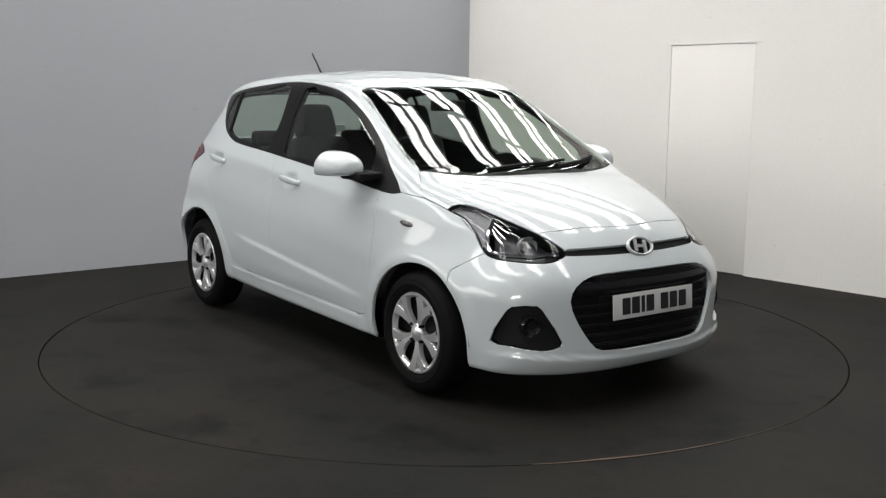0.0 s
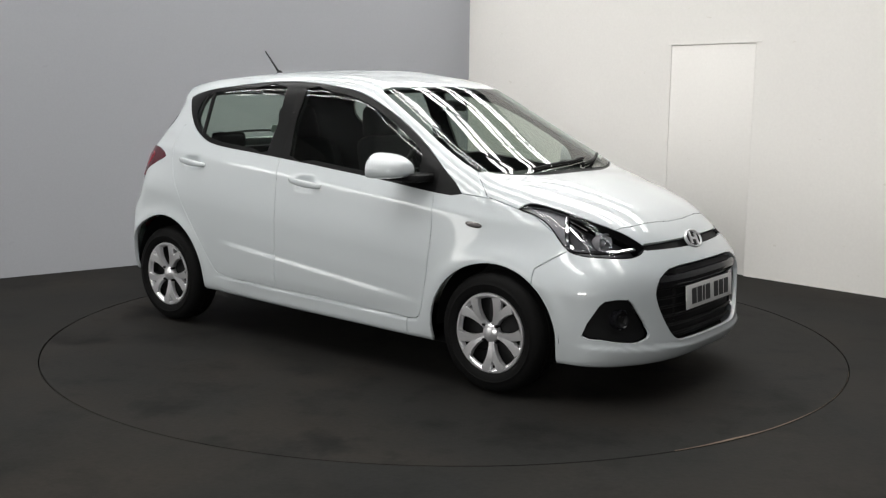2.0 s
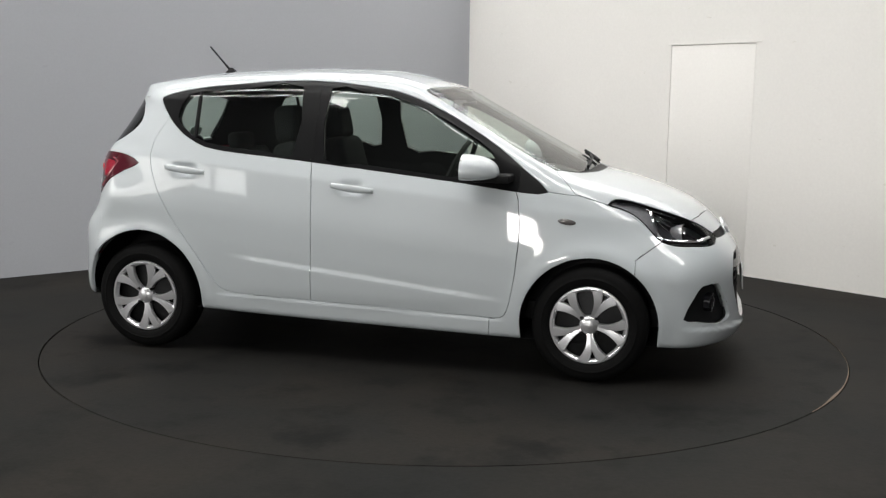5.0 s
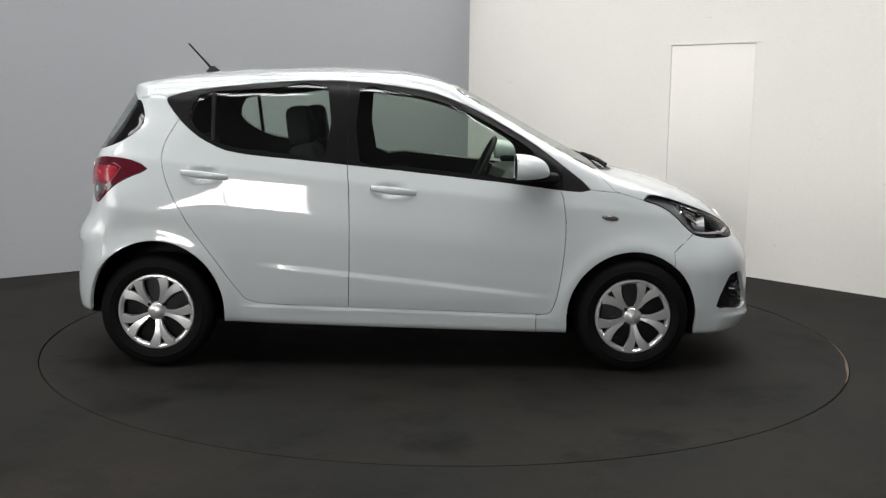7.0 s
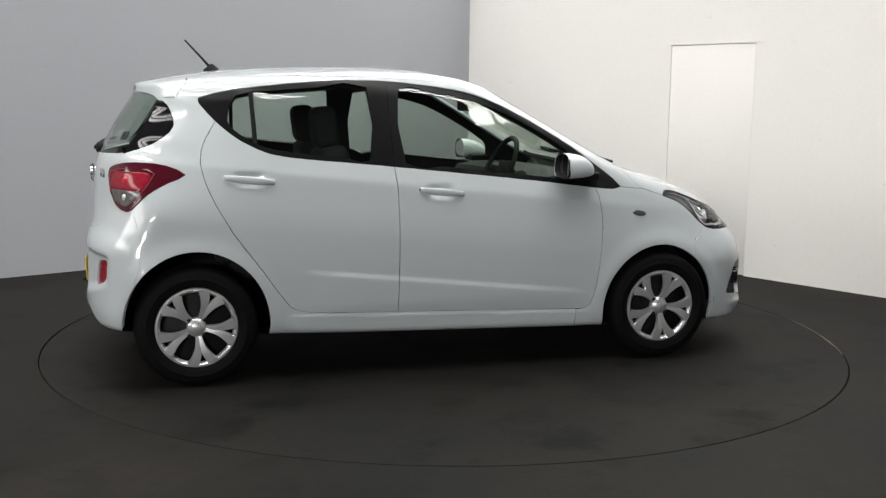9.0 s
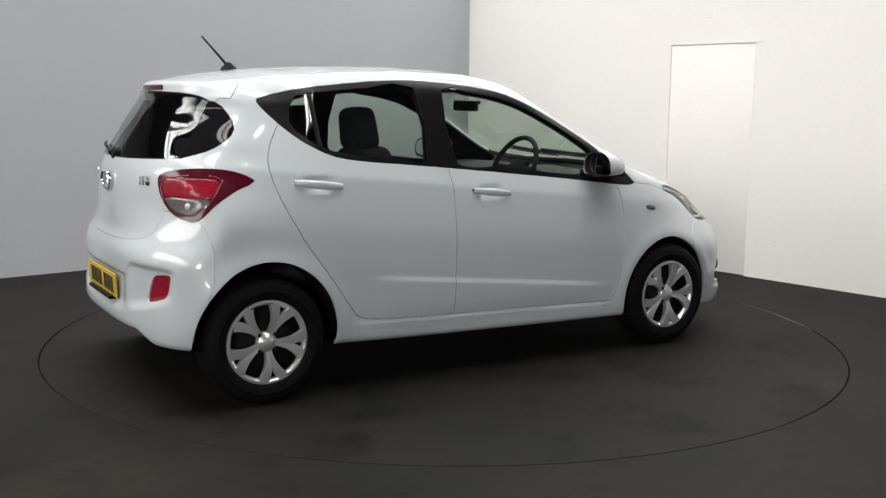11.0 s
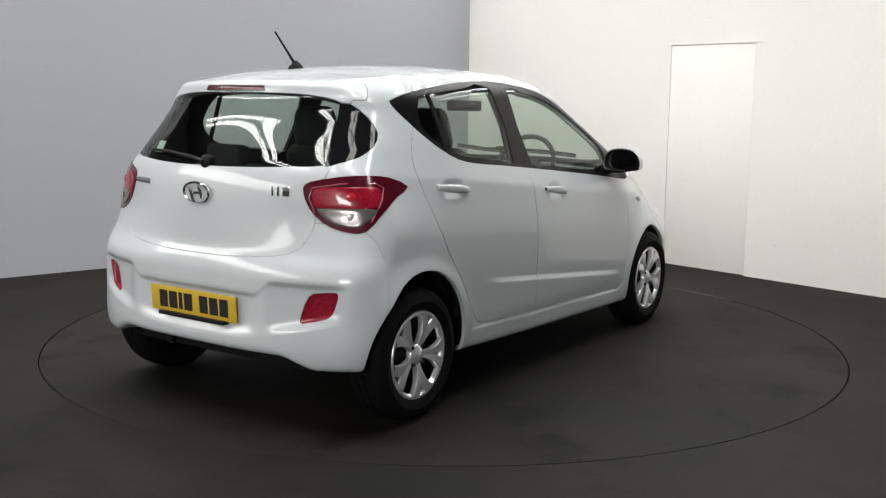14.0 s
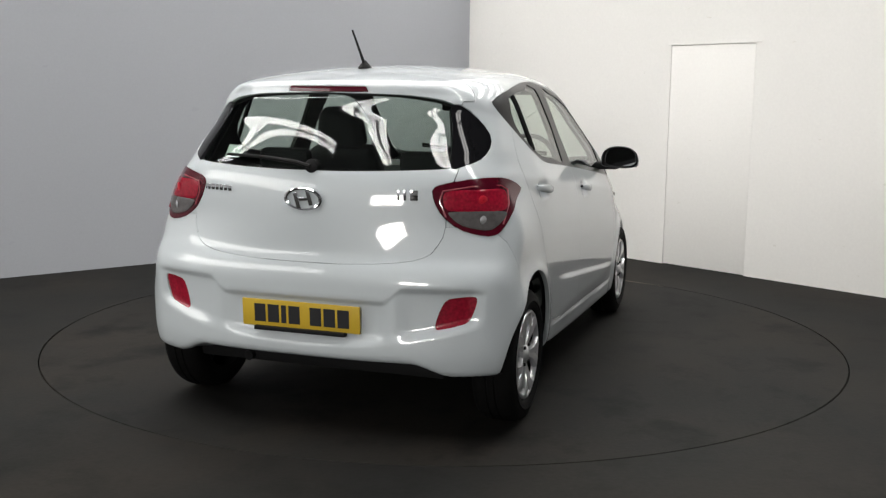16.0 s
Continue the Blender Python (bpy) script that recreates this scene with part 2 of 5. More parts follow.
def barred_light(name, at, turn, wide, high, bars, glow):
    """A barred opening in a hall wall with an area lamp in it, for the back window and the added side light; local x
    along the wall, local y into the hall.
    """
    root = tagged(new(name), "wide out-of-view window or added side light with dark frame bars", "window", kind="structure")
    root.matrix_basis = Matrix.Translation(at) @ Matrix.Rotation(radians(turn), 4, "Z")
    w, h = wide / 2, high / 2
    rails = [((-w, -0.1, -h), (w, -0.02, -h + 0.06)), ((-w, -0.1, h - 0.06), (w, -0.02, h))]
    for k in range(bars + 1):
        x = -w + 0.03 + (wide - 0.06) * k / bars
        rails.append(((x - 0.03, -0.1, -h + 0.06), (x + 0.03, -0.02, h - 0.06)))
    for lo, hi in rails:
        bm = bmesh.new()
        box(bm, lo, hi)
        part("window_frame", bm, STEEL_DARK, root)
    lamp = bpy.data.lights.new("window_daylight", "AREA")
    lamp.shape, lamp.size, lamp.size_y = "RECTANGLE", wide - 0.1, high - 0.1
    lamp.energy, lamp.color = glow * wide * high, (1.0, 0.985, 0.945)
    ob = new("window_daylight", lamp)
    ob.matrix_basis = root.matrix_basis @ Matrix.Translation((0, -0.11, 0)) @ Matrix.Rotation(radians(90), 4, "X")


barred_light("window_1", (-3.15, HALL_Y, 2.6), 0, 2.9, 1.5, 2, 2.0 * STRIP_GLOW)
# no known window here: unseen fill light added for the white wall
barred_light("window_2", (-HALL_X, -6.25, 4.05), -90, 11.5, 2.3, 11, SIDE_FILL_GLOW)

wall("wall_far", (-HALL_X, HALL_TOP_Y, 0), (HALL_X, HALL_TOP_Y, 0), -0.15, HALL_Z, 0.12, HALL_PAINT, (0, 1, 0), "plain grey hall wall")


def flush_door():
    """A door leaf painted like the wall, level with it, in a thin frame."""
    ang = math.atan2(RIGHT_DIR.y, RIGHT_DIR.x)
    root = tagged(new("door_1"), "closed flush door painted cream white like its wall", "door", kind="structure")
    root.matrix_basis = Matrix.Translation(right_at(DOOR_S0)) @ Matrix.Rotation(ang, 4, "Z")
    w, h = DOOR_S1 - DOOR_S0, DOOR_H
    bm = bmesh.new()
    box(bm, (0.0035, 0.003, 0.006), (w - 0.0035, 0.044, h - 0.0035), 0.0015)
    part("door_leaf", bm, WALL_WHITE, root)
    for lo, hi, nm in (((0.0, 0.05, 0), (0.03, 0.1, h), "door_stop"), ((w - 0.03, 0.05, 0), (w, 0.1, h), "door_stop"), ((0.03, 0.05, h - 0.03), (w - 0.03, 0.1, h), "door_stop")):
        bm = bmesh.new()
        box(bm, lo, hi)
        part(nm, bm, WALL_WHITE, root)
    bm = bmesh.new()
    box(bm, (-0.03, -0.003, h + 0.004), (w + 0.045, -0.0005, h + 0.016), 0.001)
    part("lintel_strip", bm, WALL_WHITE, root)


flush_door()


def ground():
    """Floor sheet with a round opening for the turntable, a pit under it, and the turning disc."""
    n = 160
    bm = bmesh.new()
    inner, outer, low = [], [], []
    for i in range(n):
        t = 2 * math.pi * i / n
        c, s = math.cos(t), math.sin(t)
        inner.append(bm.verts.new(((RING + 0.006) * c, (RING + 0.006) * s, 0)))
        low.append(bm.verts.new(((RING + 0.006) * c, (RING + 0.006) * s, -0.09)))
        k = min((HALL_X + 0.3) / abs(c) if abs(c) > 1e-6 else 99, (HALL_TOP_Y + 0.3 if s > 0 else -HALL_Y + 0.3) / abs(s) if abs(s) > 1e-6 else 99)
        outer.append(bm.verts.new((c * k, s * k, 0)))
    for i in range(n):
        j = (i + 1) % n
        bm.faces.new((inner[i], inner[j], outer[j], outer[i]))
        bm.faces.new((inner[j], inner[i], low[i], low[j]))
    bmesh.ops.recalc_face_normals(bm, faces=bm.faces[:])
    tagged(finish("floor", bm, FLOOR, smooth=False), "matt dark grey hall floor with faint smears", "floor", kind="structure")
    bm = bmesh.new()
    bmesh.ops.create_circle(bm, cap_ends=True, segments=96, radius=RING + 0.2)
    bmesh.ops.translate(bm, verts=bm.verts[:], vec=(0, 0, -0.1))
    tagged(finish("turntable_pit", bm, PIT, smooth=False), "dark pit floor under the turntable", "pit", kind="structure")
    root = tagged(new("turntable"), "round dark turntable set level in the floor under the car", "turntable")
    bm = bmesh.new()
    lathe(bm, [(0.001, 0.0), (RING - 0.004, 0.0), (RING, -0.004), (RING, -0.06), (0.001, -0.06)], 192, axis="z")
    part("disc", bm, TABLE, root)
    bm = bmesh.new()
    a0, a1, m = radians(-28), radians(16), 44
    top, edge = [], []
    for i in range(m + 1):
        t = a0 + (a1 - a0) * i / m
        wd = 0.013 * math.exp(-((i - 9) / 9) ** 2) * (0.7 + 0.3 * math.sin(31 * t)) + 0.002 * (1 - i / m)
        top.append(bm.verts.new(((RING - wd) * math.cos(t), (RING - wd) * math.sin(t), 0.0015)))
        edge.append(bm.verts.new(((RING + 0.001) * math.cos(t), (RING + 0.001) * math.sin(t), 0.0015)))
    for i in range(m):
        bm.faces.new((top[i], edge[i], edge[i + 1], top[i + 1]))
    part("worn_rim", bm, WORN, root, "bare worn stretch of the rim")
    return root


turntable = ground()


def strip_end(o):
    """Where along its run the strip at offset o stops: at a line across the hall."""
    return 2.2 if o > 2 else (STRIP_END + 0.674 * o) / 0.739


def roof():
    """Dark sheeted roof with long roof lights, their glazing bars, and the daylight that comes through them."""
    m = Matrix.Rotation(math.atan2(STRIP_AXIS.y, STRIP_AXIS.x), 4, "Z")
    h = STRIP_WIDE / 2
    bm = bmesh.new()
    edges = [-30.0] + [v for o in STRIPS for v in (o - h, o + h)] + [30.0]
    for a, b in zip(edges[::2], edges[1::2]):
        box(bm, (-30, a, HALL_Z), (30, b, HALL_Z + 0.08), m=m)
    for o in STRIPS:
        box(bm, (-30, o - h, HALL_Z + 0.002), (STRIP_START, o + h, HALL_Z + 0.078), m=m)
        box(bm, (strip_end(o), o - h, HALL_Z + 0.002), (30, o + h, HALL_Z + 0.078), m=m)
    tagged(finish("ceiling", bm, ROOF_DARK, smooth=False), "dark sheeted hall roof between long roof lights", "ceiling", kind="structure")
    bm = bmesh.new()
    box(bm, (-0.022, -h, -0.04), (0.022, h, 0.02))
    bar_mesh = part("glazing_bar", bm, STEEL_DARK, None).data
    bpy.data.objects.remove(bpy.data.objects["glazing_bar"])
    bm = bmesh.new()
    box(bm, (-0.5, -0.02, -0.05), (0.5, 0.02, 0.022))
    rail_mesh = part("glazing_rail", bm, STEEL_DARK, None).data
    bpy.data.objects.remove(bpy.data.objects["glazing_rail"])
    for o in STRIPS:
        root = tagged(new("roof_light"), "long glazed roof light strip with dark bars", "roof light", group="roof lights")
        root.matrix_basis = m @ Matrix.Translation((0, o, HALL_Z))
        end = strip_end(o)
        long = end - STRIP_START
        for k in range(int(long / 0.78)):
            bar = new("glazing_bar", bar_mesh)
            bar.parent = root
            bar.location = (STRIP_START + 0.4 + 0.78 * k, 0, 0)
        for s in (-1, 0, 1):
            rail = new("glazing_rail", rail_mesh)
            rail.parent = root
            rail.location, rail.scale = (end - long / 2, s * (h - 0.01), 0), (long, 1, 1)
        lamp = bpy.data.lights.new("roof_daylight", "AREA")
        lamp.shape, lamp.size, lamp.size_y = "RECTANGLE", long, STRIP_WIDE - 0.02
        lamp.energy, lamp.color = STRIP_GLOW * long * STRIP_WIDE, (1.0, 0.985, 0.945)
        ob = new("roof_daylight", lamp)
        ob.matrix_basis = root.matrix_basis @ Matrix.Translation((end - long / 2, 0, 0.045))

roof()


# ---- the car: its outer skin as smooth fields in car space (x forward, w outward from the middle, z up) ----
def curve(xs, ys, soften=0.0):
    """A smooth curve through knots (monotone cubic), its bends evened out over the length soften."""
    xs, ys = np.array(xs, float), np.array(ys, float)
    h, d = np.diff(xs), np.diff(ys) / np.diff(xs)
    m = np.zeros(len(xs))
    m[1:-1] = np.where(d[:-1] * d[1:] > 0, 2 * d[:-1] * d[1:] / (d[:-1] + d[1:] + 1e-12), 0)
    m[0], m[-1] = d[0], d[-1]

    def ev(x):
        x = np.asarray(x, float)
        i = np.clip(np.searchsorted(xs, x) - 1, 0, len(h) - 1)
        t = (x - xs[i]) / h[i]
        lo, hi = t < 0, t > 1
        tc = np.clip(t, 0, 1)
        y = ((2 * tc ** 3 - 3 * tc ** 2 + 1) * ys[i] + (tc ** 3 - 2 * tc ** 2 + tc) * h[i] * m[i]
             + (-2 * tc ** 3 + 3 * tc ** 2) * ys[i + 1] + (tc ** 3 - tc ** 2) * h[i] * m[i + 1])
        return y + np.where(lo, t * h[i] * m[i], 0) + np.where(hi, (t - 1) * h[i] * m[i + 1], 0)
    if not soften:
        return ev
    fine = 0.0025
    grid = np.arange(xs[0] - 0.6, xs[-1] + 0.6, fine)
    k = np.arange(-3 * soften, 3 * soften + fine, fine)
    bell = np.exp(-0.5 * (k / soften) ** 2)
    even = np.convolve(np.pad(ev(grid), len(k) // 2, mode="reflect", reflect_type="odd"), bell / bell.sum(), "valid")[:len(grid)]
    rise = np.gradient(even, fine)

    def soft_ev(x):
        x = np.clip(np.asarray(x, float), grid[0], grid[-2])
        i = ((x - grid[0]) / fine).astype(int)
        t = (x - grid[i]) / fine
        return ((2 * t ** 3 - 3 * t ** 2 + 1) * even[i] + (t ** 3 - 2 * t ** 2 + t) * fine * rise[i]
                + (-2 * t ** 3 + 3 * t ** 2) * even[i + 1] + (t ** 3 - t ** 2) * fine * rise[i + 1])
    return soft_ev


def smax(a, b, k):
    h = np.maximum(k - np.abs(a - b), 0) / k
    return np.maximum(a, b) + h * h * k / 4


def step(a, b, x):
    t = np.clip((x - a) / (b - a), 0, 1)
    return t * t * (3 - 2 * t)


SIDE = curve([-0.88, -0.8, -0.7, -0.6, -0.45, -0.35, -0.28, -0.24, -0.18, -0.10, -0.084, -0.06, -0.03, 0.02, 0.1, 0.2, 0.3, 0.4, 0.5],
             [0.785, 0.803, 0.814, 0.822, 0.830, 0.8305, 0.827, 0.823, 0.815, 0.8040, 0.8012, 0.7915, 0.779, 0.758, 0.726, 0.686, 0.644, 0.600, 0.550], 0.009)
TOP = curve([-1.6, -1.48, -1.3, -1.145, -0.987, -0.67, -0.353, -0.036, 0.122, 0.282, 0.443, 0.604, 0.766, 0.929, 1.03, 1.09, 1.13, 1.256, 1.42, 1.585, 1.70, 1.80, 1.9],
            [1.385, 1.412, 1.451, 1.475, 1.493, 1.512, 1.519, 1.511, 1.487, 1.440, 1.362, 1.274, 1.185, 1.099, 1.0465, 1.0153, 0.9995, 0.975, 0.930, 0.868, 0.806, 0.735, 0.63], 0.022)
FRONT = curve([0.12, 0.18, 0.22, 0.27, 0.33, 0.40, 0.50, 0.56, 0.62, 0.66, 0.70, 0.75, 0.85],
              [1.84, 1.885, 1.912, 1.925, 1.921, 1.918, 1.915, 1.905, 1.878, 1.846, 1.812, 1.775, 1.69], 0.015)
REAR = curve([0.15, 0.25, 0.36, 0.48, 0.58, 0.65, 0.70, 0.74, 0.85, 0.957, 1.05, 1.12, 1.20, 1.28, 1.35, 1.382, 1.396, 1.42, 1.5],
             [-1.66, -1.695, -1.712, -1.706, -1.703, -1.700, -1.688, -1.672, -1.668, -1.660, -1.642, -1.608, -1.564, -1.515, -1.468, -1.451, -1.458, -1.464, -1.462], 0.016)
BELLY = curve([-1.9, -1.5, -0.86, 0.86, 1.5, 1.95], [0.27, 0.275, 0.232, 0.193, 0.180, 0.172])


def belt(x):
    return 1.003 - 0.1 * x


def half_width(x, z):
    s = z - belt(x)
    w = SIDE(s)
    up = step(-0.35, 0.0, s)
    w = w - np.maximum(0, x - 0.75) ** 2 * (0.12 + 0.24 * up)
    w = w - np.maximum(0, -0.85 - x) ** 2 * (0.01 + 0.35 * up + 0.18 * step(0.0, 0.2, s))
    for cx, cz in ((1.1925, 0.28), (-1.1925, 0.285)):      # wheel arch lips
        r = np.hypot(x - cx, z - cz)
        w = w + 0.012 * np.exp(-((r - 0.35) / 0.05) ** 2) * step(0.15, 0.3, z)
    w = w + 0.030 * np.exp(-((x + 1.43) / 0.13) ** 2) * (1 - step(0.5, 0.72, z))       # full lower corner of the rear bumper
    w = w + 0.006 * step(-0.80, -0.68, x) * (1 - step(0.70, 0.80, x)) * (1 - step(-0.014, -0.004, z - 0.3125 + 0.0278 * x))   # sill ledge under the doors
    for cx, cz in ((-0.02, 0.903), (-0.945, 0.970)):       # scoops behind the door handles
        w = w - 0.016 * np.exp(-((x - cx) / 0.062) ** 4 - ((z - cz) / 0.034) ** 4)
    line = 0.412 + (0.55 - x) * 0.105                      # pressed line low on the doors
    mid = step(-0.75, -0.45, x) * (1 - step(0.45, 0.85, x))
    w = w + 0.009 * mid * (1 - step(-0.022, 0.010, z - line)) * step(0.27, 0.38, z)
    return w


def skin(x, w, z):
    """Below zero inside the car, above zero outside."""
    side = (w - half_width(x, z)) * 0.93
    bow = (0.12 * step(0.0, 0.5, x) + 0.12 * step(1.0, 1.32, x)) * w * w
    crown = (0.15 - 0.10 * step(-0.1, 0.4, x) + 0.04 * step(1.0, 1.32, x)) * w * w
    top = (z - (TOP(x + bow) - crown)) * (1 - 0.12 * step(0.2, 0.5, x) * (1 - step(1.0, 1.1, x)))
    chin = 0.013 * (1 - step(-0.014, 0.014, z - 0.250 - 0.05 * w * w))
    front = x - (FRONT(z) + chin - 0.69 * np.abs(w) ** 3.2)
    hi = step(0.62, 0.9, z)
    glassy = step(1.0, 1.26, z)
    drop = (1 - hi) * 0.34 * np.abs(w) ** 3.2 + hi * ((1 - glassy) * 0.39 * np.abs(w) ** 2.2 + glassy * 0.52 * w * w)
    dish = 0.018 * (1 - step(0.548, 0.576, z - 0.055 * step(0.34, 0.43, w))) * step(0.0, 0.06, z - 0.365 - 0.20 * w * w) * (1 - step(0.66, 0.75, w)) * (1 - 0.85 * np.exp(-((w - 0.385) / 0.055) ** 2))   # hollow round the rear plate
    rear = (REAR(z) + drop + dish - x) * (1 - 0.15 * glassy)
    low = BELLY(x) + 0.05 * (1 - step(-1.62, -1.5, x)) * (1 - step(0.45, 0.62, w)) - z
    f = smax(side, top, 0.10)
    f = smax(f, front, 0.07)
    f = smax(f, rear, 0.09 - 0.05 * step(1.3, 1.36, z))
    return smax(f, low, 0.03)


def slope(p):
    """Outward unit normals of the skin at points (n, 3)."""
    e = 0.004
    g = np.stack([skin(*(p + d).T) - skin(*(p - d).T) for d in np.eye(3) * e], 1)
    return g / np.maximum(np.linalg.norm(g, axis=1, keepdims=True), 1e-9)


def settle(p, n=3):
    """Move points onto the skin."""
    for _ in range(n):
        e = 0.003
        g = np.stack([skin(*(p + d).T) - skin(*(p - d).T) for d in np.eye(3) * e], 1) / (2 * e)
        p = p - g * (skin(*p.T) / np.maximum((g * g).sum(1), 0.2))[:, None]
    return p


def spine(p):
    x = np.clip(p[:, 0], -1.0, 1.2)
    return np.stack([x, 0 * x, 0.66 - 0.10 * step(0.7, 1.2, x)], 1)


def shell():
    """A grid on a box round the half car, drawn in towards the spine until it lies on the skin."""
    xs = np.linspace(-1.85, 2.05, 186)
    ws = np.linspace(0, 0.95, 44)
    zs = np.linspace(0.05, 1.65, 80)
    pts, quads = [], []

    def sheet(grid):
        n, m = grid.shape[:2]
        o = sum(len(q) for q in pts)
        pts.append(grid.reshape(-1, 3))
        for i in range(n - 1):
            for j in range(m - 1):
                a = o + i * m + j
                quads.append((a, a + 1, a + m + 1, a + m))
    g = np.meshgrid
    a, b = g(xs, zs, indexing="ij"); sheet(np.stack([a, 0 * a + 0.95, b], 2))
    a, b = g(xs, ws, indexing="ij"); sheet(np.stack([a, b, 0 * a + 1.65], 2))
    a, b = g(xs, ws, indexing="ij"); sheet(np.stack([a, b, 0 * a + 0.05], 2))
    a, b = g(ws, zs, indexing="ij"); sheet(np.stack([0 * a + 2.05, a, b], 2))
    a, b = g(ws, zs, indexing="ij"); sheet(np.stack([0 * a - 1.85, a, b], 2))
    p = np.concatenate(pts)
    c = spine(p)
    lo, hi = np.zeros(len(p)), np.ones(len(p))
    for _ in range(26):
        t = (lo + hi) / 2
        q = c + (p - c) * t[:, None]
        out = skin(*q.T) > 0
        hi, lo = np.where(out, t, hi), np.where(out, lo, t)
    return c + (p - c) * lo[:, None], quads


# ---- outlines of the panels, in two coordinates of the skin ----
VIEWS = {"side": ((1, 0, 0), (0, 0, 1)), "end": ((0, 1, 0), (0, 0, 1)), "top": ((1, 0, 0), (0, 1, 0)),
         "front_corner": ((1, -1, 0), (0, 0, 1)), "rear_corner": ((1, 1, 0), (0, 0, 1))}


def rounded(pts, n=3):
    """A closed outline drawn smoothly through its points."""
    p = np.array(pts, float)
    k = len(p)
    out = []
    for i in range(k):
        a, b, c, d = p[i - 1], p[i], p[(i + 1) % k], p[(i + 2) % k]
        lim = np.linalg.norm(c - b)
        t0, t1 = (c - a) / 2, (d - b) / 2
        t0 = t0 * min(1, lim / max(np.linalg.norm(t0), 1e-9))
        t1 = t1 * min(1, lim / max(np.linalg.norm(t1), 1e-9))
        for j in range(n):
            t = j / n
            out.append((2 * t ** 3 - 3 * t ** 2 + 1) * b + (t ** 3 - 2 * t ** 2 + t) * t0 + (-2 * t ** 3 + 3 * t ** 2) * c + (t ** 3 - t ** 2) * t1)
    return np.array(out)


def arch(cx, cz, rx, rz):
    a = np.linspace(-0.12, math.pi + 0.12, 40)
    return np.array([(cx + rx * math.cos(t), cz + rz * math.sin(t)) for t in a] + [(cx - rx * 0.985, 0.0), (cx + rx * 0.985, 0.0)])


